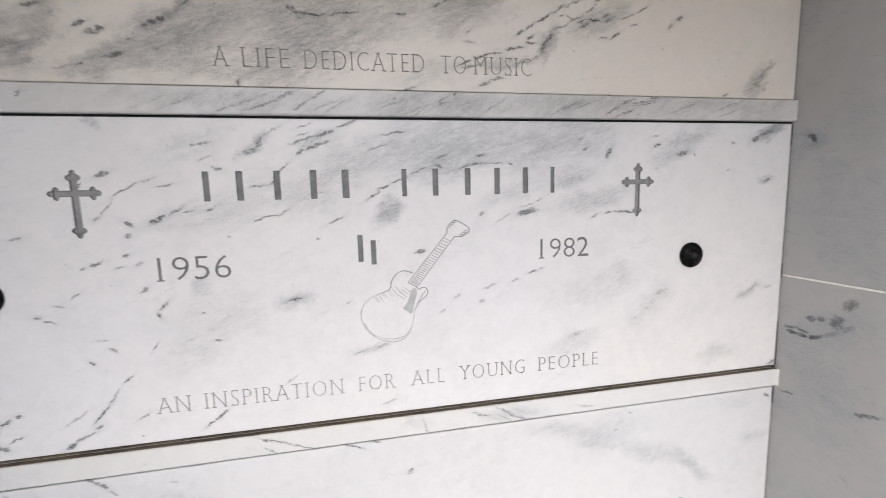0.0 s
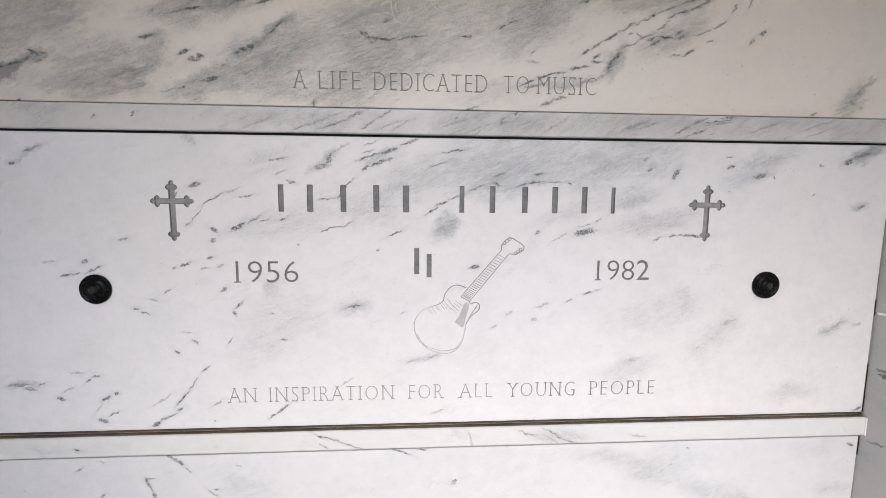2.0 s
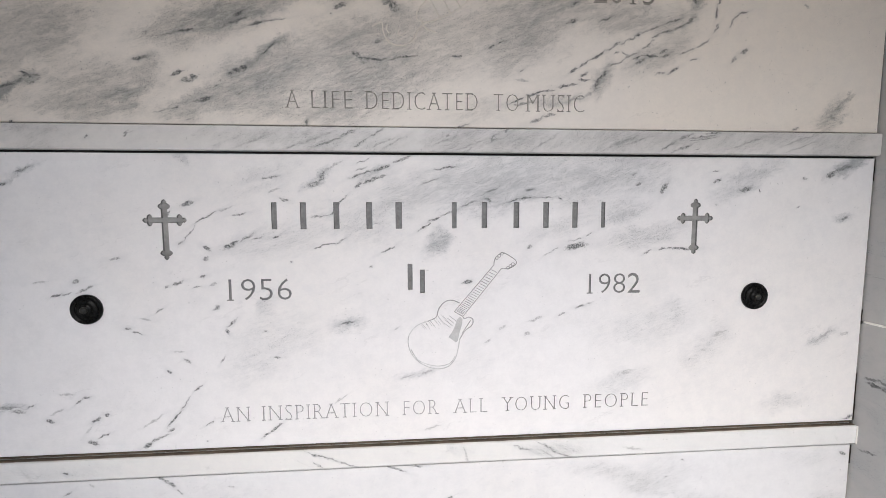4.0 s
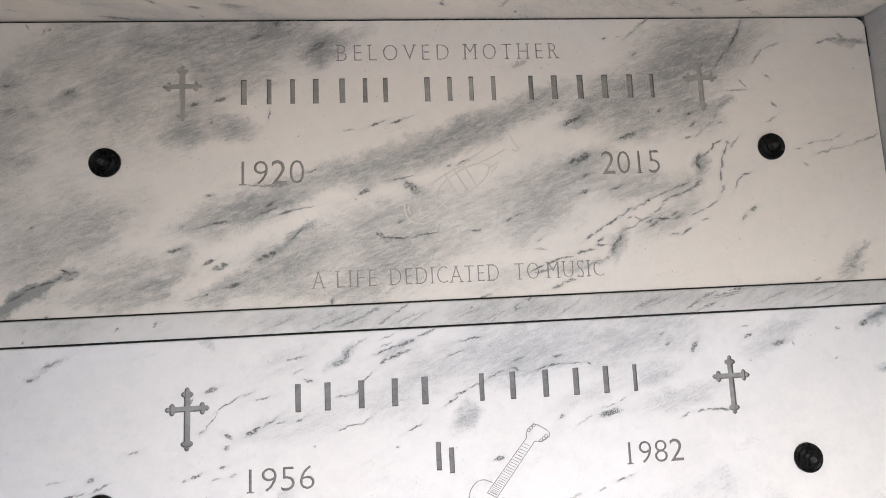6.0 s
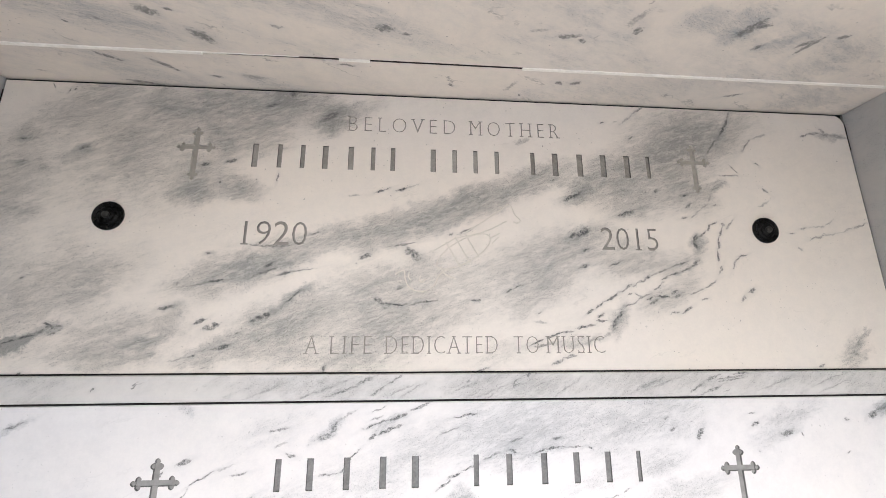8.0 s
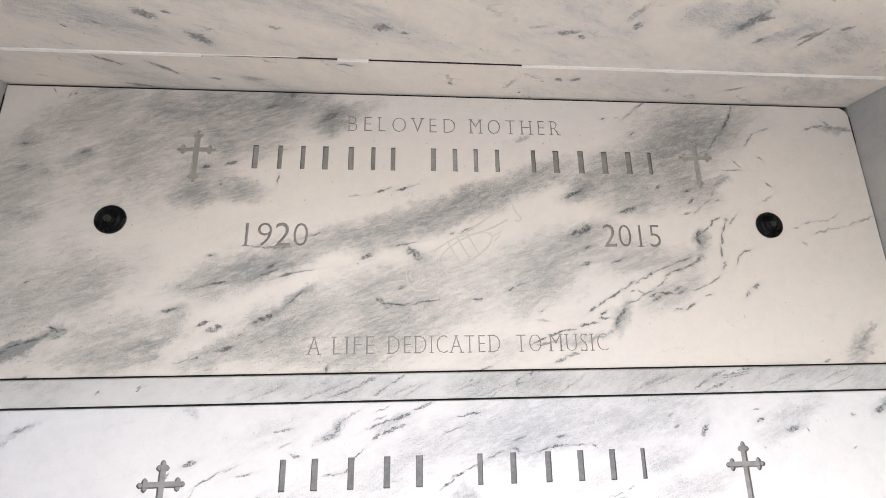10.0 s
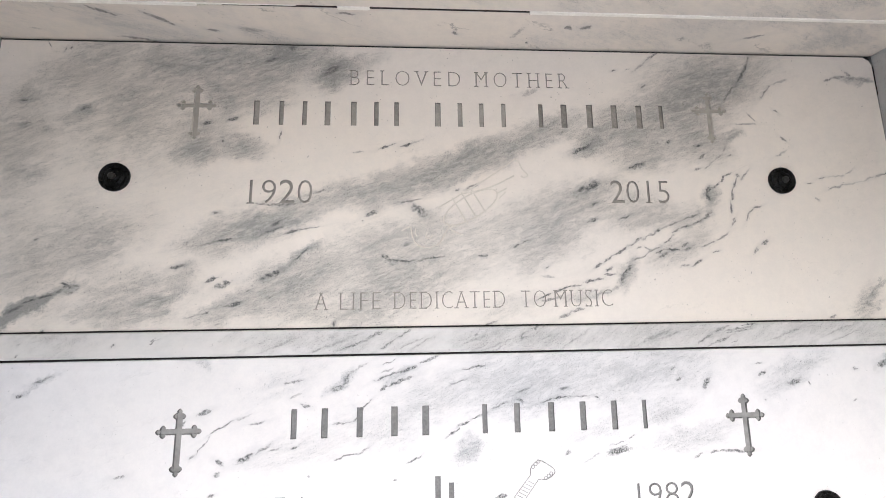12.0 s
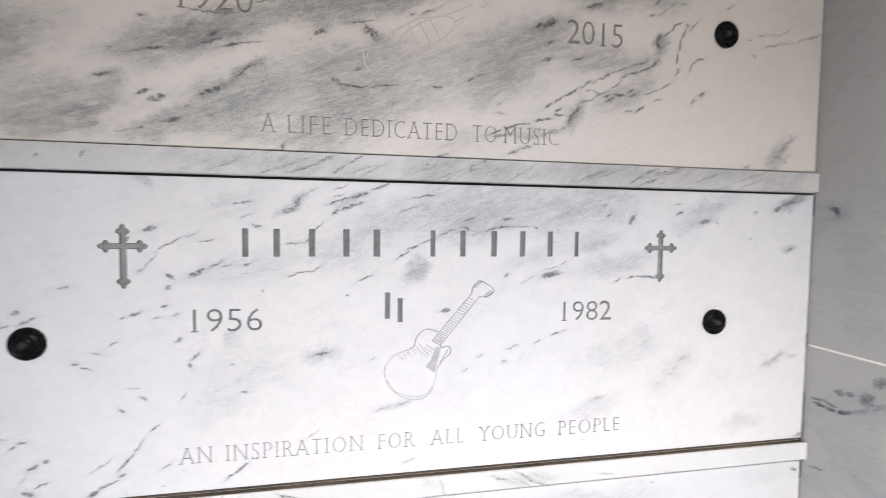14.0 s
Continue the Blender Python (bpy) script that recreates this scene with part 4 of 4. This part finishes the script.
def engrave(thing, outline, y_back, marble_of_slab, cuts, label):
    """A slab with the cutters taken out of its face; the walls and floors of each cut become a part of their own."""
    slab = prism(outline, 0.0, y_back)
    front = [e for e in slab.edges if all(abs(v.co.y) < 1e-6 for v in e.verts)]
    bmesh.ops.bevel(slab, geom=front, offset=0.0018, segments=2, profile=0.5, affect="EDGES")
    me = bpy.data.meshes.new("slab")
    slab.to_mesh(me)
    slab.free()
    me.materials.append(marble_of_slab)
    ob = new("slab", me)
    bpy.data.objects.remove(ob)
    result = me
    names = []

    def bulk(mesh):
        t = bmesh.new()
        t.from_mesh(mesh)
        v, faults = t.calc_volume(), sum(not e.is_manifold for e in t.edges)
        t.free()
        return v, faults

    def stamped_faces(mesh, stamp):
        at = [i for i, mt in enumerate(mesh.materials) if mt == stamp]
        return sum(p.material_index in at for p in mesh.polygons)

    for name, material, cutters, tag in cuts:
        stamp = bpy.data.materials.new("stamp")
        names.append((name, material, tag, stamp))
        for choice in cutters:
            whole, faults = bulk(result)
            best = None
            for bm in choice if isinstance(choice, tuple) else (choice,):
                cm = bpy.data.meshes.new("cutter")
                bm.to_mesh(cm)
                bm.free()
                cm.materials.append(stamp)
                for shift in (0.0, 0.00013, -0.00021):
                    if best and best[0] <= faults:
                        break
                    ob, co = new("slab", result), new("cutter", cm)
                    co.location = (shift, shift, shift * 0.7)
                    mod = ob.modifiers.new("cut", "BOOLEAN")
                    mod.operation, mod.solver, mod.object, mod.material_mode = "DIFFERENCE", "EXACT", co, "TRANSFER"
                    dg = bpy.context.evaluated_depsgraph_get()
                    made = bpy.data.meshes.new_from_object(ob.evaluated_get(dg), depsgraph=dg)
                    bpy.data.objects.remove(ob)
                    bpy.data.objects.remove(co)
                    left, worse = bulk(made)
                    if stamped_faces(made, stamp) > stamped_faces(result, stamp) + 3 and 0.98 * whole < left < whole and (best is None or worse < best[0]):
                        if best:
                            bpy.data.meshes.remove(best[1])
                        best = (worse, made)
                    else:
                        bpy.data.meshes.remove(made)
                bpy.data.meshes.remove(cm)
            if best:
                bpy.data.meshes.remove(result)
                result = best[1]
    slots = [mt.name if mt else "" for mt in result.materials]

    loose = []

    def extent(one):
        xs, zs = [v.co.x for v in one.verts], [v.co.z for v in one.verts]
        return min(xs), max(xs), min(zs), max(zs)

    def piece(name, keep, material, tag):
        bm = bmesh.new()
        bm.from_mesh(result)
        bmesh.ops.delete(bm, geom=[f for f in bm.faces if f.material_index not in keep], context="FACES")
        bm.normal_update()
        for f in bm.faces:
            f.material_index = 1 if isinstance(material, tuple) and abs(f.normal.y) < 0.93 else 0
        bm.faces.index_update()
        if name == "slab":
            found = sorted(islands(bm), key=lambda one: -len(one.faces) - 1e6 * (extent(one)[1] - extent(one)[0]))
            part(name, found[0], material, thing, tag)
            loose.extend((extent(one), one) for one in found[1:])
            return
        mats = (*(material if isinstance(material, tuple) else (material,)), marble_of_slab)
        for one in islands(bm) if name in ("letter", "numeral", "engraved_bar") else (bm,):
            a0, a1, b0, b1 = extent(one)
            for entry in loose[:]:
                (p0, p1, q0, q1), core = entry
                if a0 - 1e-4 < p0 and p1 < a1 + 1e-4 and b0 - 1e-4 < q0 and q1 < b1 + 1e-4:
                    for f in core.faces:
                        f.material_index = len(mats) - 1
                    join(one, core)
                    loose.remove(entry)
            part(name, one, mats, thing, tag)

    stamped = {mt.name for *_, mt in names}
    piece("slab", [i for i, s in enumerate(slots) if s not in stamped], marble_of_slab, label)
    for name, material, tag, mt in names:
        piece(name, [i for i, s in enumerate(slots) if s == mt.name], material, tag)
    for _, core in loose:
        part("slab_chip", core, marble_of_slab, thing)
    for *_, mt in names:
        bpy.data.materials.remove(mt)
    bpy.data.meshes.remove(result)


def turned(profile, x, z, n=40):
    """A round body about the line through (x, z) towards the viewer: profile of (radius, height off the face)."""
    bm = bmesh.new()
    rings = []
    for r, h in profile:
        rings.append([bm.verts.new((x + r * math.cos(2 * math.pi * i / n), -h, z + r * math.sin(2 * math.pi * i / n))) for i in range(n)])
    for a, b in zip(rings, rings[1:]):
        for i in range(n):
            bm.faces.new((a[i], a[(i + 1) % n], b[(i + 1) % n], b[i])).smooth = True
    bm.faces.new(rings[-1])
    bm.faces.new(rings[0][::-1])
    bmesh.ops.recalc_face_normals(bm, faces=bm.faces[:])
    return bm


def rosette(thing, x, z):
    """A black bronze rosette that holds the slab, with the screw cap in its middle."""
    r = 0.0338
    rim = part("rosette", turned([(r, 0.0), (r, 0.0050), (r - 0.0012, 0.0072), (r - 0.0035, 0.0078), (r - 0.0058, 0.0066), (r - 0.0072, 0.0048), (0.0225, 0.0052), (0.0195, 0.0080), (0.0165, 0.0086), (0.0145, 0.0070), (0.0115, 0.0066), (0.0098, 0.0100), (0.0060, 0.0108)], x, z), bronze, thing, "round black bronze rosette with a raised rim")
    part("screw_cap", turned([(0.0076, 0.0095), (0.0076, 0.0140), (0.0068, 0.0158), (0.0040, 0.0166), (0.0008, 0.0168)], x + 0.0005, z, 24), bronze_worn, rim, "small domed bronze screw cap")


# ---- structure ----
HALF, TOP = 1.1, 2.243
SIDE = 1.1035
FRONT = -1.50

tagged(part("ground", box(-400, 400, -400, 400, -0.30, 0.0), paving), "pale concrete paving in front of the crypts", "ground", kind="structure")
north = part("wall_north", box(-1.32, 1.32, 0.090, 0.30, 0.0, 2.242), concrete)
tagged(north, "rough concrete wall behind the crypt fronts", "wall", kind="structure")
part("sealant", box(-HALF, HALF, 0.0070, 0.092, 0.7905, 0.7938), brown_dirt, north, "brown sealant in the open joint above the rail")
# black strips added in the open joints in place of the shadow there
part("gap_shadow", box(-HALF, HALF, 0.014, 0.092, 0.7940, 0.7988), gap_black, north, "black strip for the shadow above the brown sealant")
for x0, x1, z0, z1 in ((-HALF, HALF, 2.2376, 2.2428), (-HALF, HALF, 1.4864, 1.4916), (-HALF, HALF, 1.5462, 1.5494), (-HALF, HALF, 0.7314, 0.7388), (HALF - 0.026, HALF - 0.0001, 2.2090, 2.2376)):
    part("gap_shadow", box(x0, x1, 0.0045, 0.092, z0, z1), gap_black, north, "black strip for the shadow in a narrow joint")

for side in (1, -1):
    part("corner_filler", box(*sorted((side * (HALF + 0.0002), side * (SIDE - 0.0002))), 0.0016, 0.088, 0.05, 2.2428), corner_grime, north, "dark grey grime-filled corner joint")
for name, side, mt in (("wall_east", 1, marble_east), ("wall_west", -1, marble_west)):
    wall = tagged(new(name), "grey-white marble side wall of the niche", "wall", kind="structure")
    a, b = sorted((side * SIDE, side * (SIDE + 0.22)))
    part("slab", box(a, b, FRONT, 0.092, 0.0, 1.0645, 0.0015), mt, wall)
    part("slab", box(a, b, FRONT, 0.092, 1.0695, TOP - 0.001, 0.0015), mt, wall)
    a, b = sorted((side * (SIDE - 0.0012), side * (SIDE + 0.02)))
    part("caulk", box(a, b, FRONT + 0.002, -0.004, 1.0645, 1.0695), caulk, wall, "thin white caulk in the joint")

# ceiling: two rows of slabs with a joint between them, caulked but for two open stretches
JOINT = -0.1235
bm = box(-1.33, 1.33, JOINT + 0.0030, 0.30, TOP, TOP + 0.12, 0.0015)
box(-1.33, 1.33, FRONT, JOINT - 0.0030, TOP, TOP + 0.12, 0.0015, bm)
box(-1.33, 1.33, JOINT - 0.01, JOINT + 0.01, TOP + 0.014, TOP + 0.10, 0, bm, 2)
for x0, x1 in ((-1.106, -0.584), (-0.284, -0.214), (0.143, 1.106)):
    box(x0, x1, JOINT - 0.0040, JOINT + 0.0040, TOP - 0.0028, TOP + 0.02, 0.0012, bm, 1)
    # brown line beside the caulk: grime, and the bead's slight shadow as colour
    box(x0, x1, JOINT + 0.0038, JOINT + 0.0056, TOP - 0.0006, TOP + 0.004, 0.0, bm, 3)
# open stretches: a near-black fill stands in for the shade inside the joint
for x0, x1 in ((-0.584, -0.284), (-0.214, 0.143)):
    box(x0, x1, JOINT - 0.0034, JOINT + 0.0034, TOP + 0.0012, TOP + 0.018, 0.0006, bm, 2)
# a worn sliver of caulk still clings to one side of the joint
for x0, x1, y1 in ((-0.584, -0.530, 0.0004), (-0.530, -0.450, -0.0010), (-0.450, -0.372, -0.0020)):
    box(x0, x1, JOINT - 0.0036, JOINT + y1, TOP - 0.0008, TOP + 0.01, 0.0003, bm, 1)
tagged(part("ceiling", bm, (marble_ceiling, caulk, dirt_and_shade, grime)), "pale grey-veined marble soffit slabs with a white caulked joint", "ceiling", kind="structure")


def rail(z0, z1, material, label):
    """A marble rail between two crypt fronts, its face a little proud and its lower edge chamfered."""
    bm = bmesh.new()
    section = [(-0.010, z0 + 0.0035), (-0.0070, z0), (0.032, z0), (0.032, z1), (-0.0085, z1), (-0.010, z1 - 0.0015)]
    ends = [[bm.verts.new((x, y, z)) for y, z in section] for x in (-SIDE + 0.001, SIDE - 0.001)]
    n = len(section)
    bm.faces.new(ends[0])
    bm.faces.new(ends[1][::-1])
    for i in range(n):
        bm.faces.new((ends[0][i], ends[1][i], ends[1][(i + 1) % n], ends[0][(i + 1) % n]))
    bmesh.ops.recalc_face_normals(bm, faces=bm.faces[:])
    return tagged(part("trim", bm, material), label, "trim", kind="structure")


def ragged_line(at, along, lo, hi, wide, deep, seed):
    """A ragged bead of dirt along a joint: along is "x" or "z", at its other place on the face, wide its mean width."""
    rnd = random.Random(seed)
    bm = bmesh.new()
    n = int((hi - lo) / 0.006)
    rows = []
    a = b = 1.0
    for i in range(n + 1):
        a, b = (min(2.2, max(0.15, q + rnd.uniform(-0.45, 0.45))) for q in (a, b))
        u = lo + (hi - lo) * i / n
        row = []
        for side, y in ((-a, 0.0012), (-a * 0.5, -deep), (b * 0.5, -deep), (b, 0.0012)):
            v = at + side * wide / 2
            row.append(bm.verts.new((u, y, v) if along == "x" else (v, y, u)))
        rows.append(row)
    for p, q in zip(rows, rows[1:]):
        for j in range(3):
            bm.faces.new((p[j], p[j + 1], q[j + 1], q[j]))
    bmesh.ops.recalc_face_normals(bm, faces=bm.faces[:])
    return bm


for side in (1, -1):
    for z0, z1, wide in ((0.800, 0.845, 0.0042), (0.845, 0.93, 0.0020), (1.06, 1.10, 0.0022), (1.43, 1.484, 0.0018), (2.13, 2.21, 0.0018), (0.68, 0.731, 0.0036)):
        part("joint_dirt", ragged_line(side * (HALF + 0.0012), "z", z0, z1, wide, 0.0008, int(z0 * 1000) + side), dirt_and_shade, north, "ragged black dirt in the corner joint")
ledge = box(-SIDE + 0.002, SIDE - 0.002, -0.0058, 0.0054, 0.7889, 0.7903, 0.0004)
part("ledge_dirt", ledge, brown_dirt, north, "brown dirt on the ledge of the lower rail")
for side in (1, -1):
    part("caulk", box(*sorted((side * (SIDE - 0.0022), side * (SIDE + 0.0004))), -0.0128, -0.0098, 0.7392, 0.7886, 0.0006), caulk, north, "white caulk at the end of the rail")
rail(1.4918, 1.5460, marble_rail_top, "grey-veined white marble rail between crypt fronts")
rail(0.7390, 0.7888, marble_rail_low, "plain white marble rail between crypt fronts")
rail(0.0, 0.048, marble_rail_low, "plain white marble rail at the foot of the crypts")


# ---- crypt fronts ----
def plate(x0, x1, z0, z1, chip=0.0):
    if chip:
        return [(x0, z0), (x1, z0), (x1, z1 - chip * 1.3), (x1 - chip * 0.35, z1 - chip * 0.5), (x1 - chip * 1.2, z1), (x0, z1)]
    return [(x0, z0), (x1, z0), (x1, z1), (x0, z1)]


top = tagged(new("crypt_front"), "ivory marble crypt front with engraved dates, crosses and a horn", "crypt front", "crypt fronts")
z0, z1 = 2.027, 2.091
cells_a = ((-0.522, -0.470), (-0.459, -0.416), (-0.404, -0.361), (-0.354, -0.302), (-0.291, -0.240), (-0.232, -0.190), (-0.184, -0.140))
cells_b = ((-0.086, -0.036), (-0.029, 0.016), (0.025, 0.068), (0.080, 0.123))
cells_c = ((0.173, 0.217), (0.226, 0.282), (0.291, 0.348), (0.354, 0.411), (0.419, 0.475), (0.484, 0.525))
horn = [
    groove([(0.126, 1.947), (0.106, 1.932), (0.047, 1.891), (0.003, 1.865)], 0.0034, 0.0012),
    groove([(0.126, 1.947), (0.134, 1.941), (0.141, 1.922), (0.155, 1.906), (0.146, 1.899), (0.138, 1.903)], 0.0034, 0.0012),
    groove([(0.121, 1.904), (0.077, 1.881), (0.040, 1.868), (-0.005, 1.859)], 0.0034, 0.0012),
    groove([(0.077, 1.858), (0.103, 1.873)], 0.0030, 0.0012),
    groove([(0.083, 1.847), (0.100, 1.863)], 0.0026, 0.0012),
    groove([(-0.043, 1.793), (-0.034, 1.772), (-0.019, 1.764), (-0.005, 1.759)], 0.0034, 0.0012),
    groove([(-0.150, 1.768), (-0.138, 1.775), (-0.128, 1.777), (-0.126, 1.760), (-0.118, 1.742), (-0.102, 1.731), (-0.079, 1.730), (-0.059, 1.742), (-0.048, 1.763), (-0.036, 1.776), (-0.023, 1.782)], 0.0034, 0.0012),
    groove([(-0.116, 1.775), (-0.118, 1.764), (-0.113, 1.755)], 0.0028, 0.0012),
    groove([(-0.089, 1.766), (-0.093, 1.755), (-0.085, 1.750), (-0.076, 1.759)], 0.0028, 0.0012),
    groove([(0.014 + 0.064 * math.cos(t) - 0.013 * math.sin(t), 1.826 + 0.037 * math.cos(t) + 0.024 * math.sin(t)) for t in (0, 0.52, 1.05, 1.57, 2.09, 2.62, 3.14, 3.67, 4.19, 4.71, 5.24, 5.76)], 0.0030, 0.0012, closed=True),
    *(groove([(x - 0.020, z + 0.036), (x + 0.016, z - 0.028)], 0.0034, 0.0011, smooth=False) for x, z in ((-0.010, 1.813), (0.012, 1.826), (0.034, 1.839))),
    groove([(-0.005, 1.859), (-0.040, 1.838), (-0.066, 1.822)], 0.0030, 0.0012),
]
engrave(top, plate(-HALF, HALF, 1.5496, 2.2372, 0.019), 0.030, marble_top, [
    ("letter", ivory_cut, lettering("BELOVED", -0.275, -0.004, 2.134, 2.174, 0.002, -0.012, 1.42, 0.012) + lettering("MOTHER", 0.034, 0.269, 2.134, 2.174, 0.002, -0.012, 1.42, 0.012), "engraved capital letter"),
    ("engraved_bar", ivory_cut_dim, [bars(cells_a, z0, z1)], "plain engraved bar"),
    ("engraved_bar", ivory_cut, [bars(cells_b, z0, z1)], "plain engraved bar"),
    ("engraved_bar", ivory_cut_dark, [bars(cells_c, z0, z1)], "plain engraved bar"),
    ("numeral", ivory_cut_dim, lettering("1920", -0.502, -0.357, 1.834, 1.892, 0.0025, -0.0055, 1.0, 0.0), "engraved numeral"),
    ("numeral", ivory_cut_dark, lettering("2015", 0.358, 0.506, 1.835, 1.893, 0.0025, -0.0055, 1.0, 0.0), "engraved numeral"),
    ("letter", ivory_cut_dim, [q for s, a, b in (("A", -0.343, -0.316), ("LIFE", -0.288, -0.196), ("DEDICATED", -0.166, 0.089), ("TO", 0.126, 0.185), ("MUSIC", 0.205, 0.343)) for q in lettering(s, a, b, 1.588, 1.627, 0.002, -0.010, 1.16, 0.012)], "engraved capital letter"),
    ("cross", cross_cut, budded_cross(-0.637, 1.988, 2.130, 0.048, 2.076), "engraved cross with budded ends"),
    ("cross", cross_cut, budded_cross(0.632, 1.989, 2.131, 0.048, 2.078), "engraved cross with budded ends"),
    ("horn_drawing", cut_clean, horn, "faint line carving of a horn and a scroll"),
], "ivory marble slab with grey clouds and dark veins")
for x in (-0.804, 0.798):
    rosette(top, x, 1.896 if x < 0 else 1.893)

mid = tagged(new("crypt_front"), "white marble crypt front with engraved dates, crosses and a guitar", "crypt front", "crypt fronts")
z0, z1 = 1.315, 1.379
cells_d = ((-0.403, -0.355), (-0.340, -0.288), (-0.264, -0.214), (-0.190, -0.138), (-0.124, -0.068))
cells_e = ((0.012, 0.056), (0.081, 0.131), (0.157, 0.209), (0.229, 0.281), (0.301, 0.352), (0.377, 0.416))
body = [(0.047, 1.137), (0.028, 1.144), (0.011, 1.140), (-0.003, 1.124), (-0.010, 1.103), (-0.030, 1.094), (-0.057, 1.083), (-0.075, 1.060), (-0.076, 1.033), (-0.064, 1.007), (-0.041, 0.987), (-0.010, 0.976), (0.017, 0.980), (0.035, 0.998), (0.043, 1.023), (0.047, 1.048), (0.061, 1.069), (0.077, 1.082), (0.079, 1.096), (0.069, 1.102), (0.059, 1.098), (0.054, 1.105)]
head = [(0.130, 1.228), (0.131, 1.240), (0.140, 1.252), (0.152, 1.257), (0.168, 1.249), (0.183, 1.238), (0.182, 1.228), (0.166, 1.219), (0.148, 1.219)]
neck_a, neck_b = Vector((0.034, 1.116)), Vector((0.130, 1.228))
neck_c, neck_d = Vector((0.055, 1.104)), Vector((0.148, 1.219))
belly = body[5:16]
faint = [groove(belly, 0.0019, 0.0010), groove([(-0.071, 1.026), (-0.051, 0.997), (-0.010, 0.983), (0.022, 0.988), (0.036, 1.006)], 0.0018, 0.0008)]
guitar = [groove(body[:6], 0.0021, 0.0010), groove(body[15:], 0.0021, 0.0010), groove(head, 0.0020, 0.0010),
          groove([neck_a, neck_b], 0.0017, 0.0010, smooth=False), groove([neck_c, neck_d], 0.0017, 0.0010, smooth=False), groove([neck_a, neck_c], 0.0022, 0.0010, smooth=False), groove([(0.074, 1.094), (0.062, 1.076), (0.053, 1.062)], 0.0018, 0.0008)]
for i in range(24):
    f = 0.03 + 0.93 * (i / 24) ** 1.35
    a, b = neck_a.lerp(neck_b, f), neck_c.lerp(neck_d, f)
    guitar.append(groove([a.lerp(b, 0.12), a.lerp(b, 0.88)], 0.0015, 0.0008, smooth=False))
for i in range(3):
    for e, (ox, oz) in enumerate(((0.1365, 1.2445), (0.1640, 1.2205))):
        q = Vector((ox, oz)) + i * (Vector((0.0062, 0.0052)) if e == 0 else Vector((0.0060, 0.0045)))
        guitar.append(groove([q + Vector((0.0034 * math.cos(a), 0.0034 * math.sin(a))) for a in (0, 1.05, 2.09, 3.14, 4.19, 5.24)], 0.0016, 0.0009, closed=True))
for i in range(4):
    q = Vector((0.022, 1.106)) + i * Vector((-0.0045, -0.0055))
    guitar.append(groove([q, q + Vector((0.016, -0.013))], 0.0011, 0.0006, smooth=False))
for i in range(14):
    q = Vector((0.006 - 0.0040 * i, 1.108 - 0.0016 * i + 0.005 * math.sin(i * 2.4)))
    guitar.append(groove([q, q + Vector((0.013 - 0.0003 * i, -0.017 + 0.0004 * i))], 0.0007, 0.0004, smooth=False))
guard = [prism([(0.048, 1.103), (0.054, 1.098), (0.053, 1.085), (0.046, 1.062), (0.043, 1.044), (0.038, 1.040), (0.020, 1.054), (0.030, 1.068), (0.036, 1.082), (0.040, 1.096)], -0.004, 0.0009)]
monogram = [bars(((-0.081, -0.061),), 1.170, 1.234, 0.7), bars(((-0.052, -0.032),), 1.162, 1.220, 0.7)]
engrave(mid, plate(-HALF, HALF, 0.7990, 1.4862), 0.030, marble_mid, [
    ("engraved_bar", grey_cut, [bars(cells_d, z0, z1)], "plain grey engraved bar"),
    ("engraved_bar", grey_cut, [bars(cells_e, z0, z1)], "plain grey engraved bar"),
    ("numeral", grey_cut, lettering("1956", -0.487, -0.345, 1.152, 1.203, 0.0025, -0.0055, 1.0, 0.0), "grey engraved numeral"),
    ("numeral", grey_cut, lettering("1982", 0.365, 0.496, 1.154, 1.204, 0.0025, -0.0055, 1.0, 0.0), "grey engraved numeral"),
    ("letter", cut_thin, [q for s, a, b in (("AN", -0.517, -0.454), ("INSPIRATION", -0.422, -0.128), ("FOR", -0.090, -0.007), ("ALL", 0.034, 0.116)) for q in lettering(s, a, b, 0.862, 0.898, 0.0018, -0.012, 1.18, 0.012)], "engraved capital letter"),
    ("letter", cut_dark, [q for s, a, b in (("YOUNG", 0.154, 0.323), ("PEOPLE", 0.362, 0.529)) for q in lettering(s, a, b, 0.862, 0.898, 0.0018, -0.010, 1.18, 0.012)], "dark engraved capital letter"),
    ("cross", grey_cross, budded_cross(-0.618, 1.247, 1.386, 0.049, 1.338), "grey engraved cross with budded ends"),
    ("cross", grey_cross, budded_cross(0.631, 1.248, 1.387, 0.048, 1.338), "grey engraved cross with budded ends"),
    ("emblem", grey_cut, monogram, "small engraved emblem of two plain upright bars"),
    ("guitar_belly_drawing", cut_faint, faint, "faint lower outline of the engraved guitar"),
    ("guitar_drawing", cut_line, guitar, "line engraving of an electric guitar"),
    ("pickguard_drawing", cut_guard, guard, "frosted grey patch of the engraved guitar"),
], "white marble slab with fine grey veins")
for x in (-0.795, 0.797):
    rosette(mid, x, 1.139 if x < 0 else 1.141)

low = tagged(new("crypt_front"), "blank white marble crypt front with bronze rosettes", "crypt front", "crypt fronts")
engrave(low, plate(-HALF, HALF, 0.0500, 0.7312), 0.030, marble_low, [], "white marble slab with few veins")
for x in (-0.795, 0.797):
    rosette(low, x, 0.394)
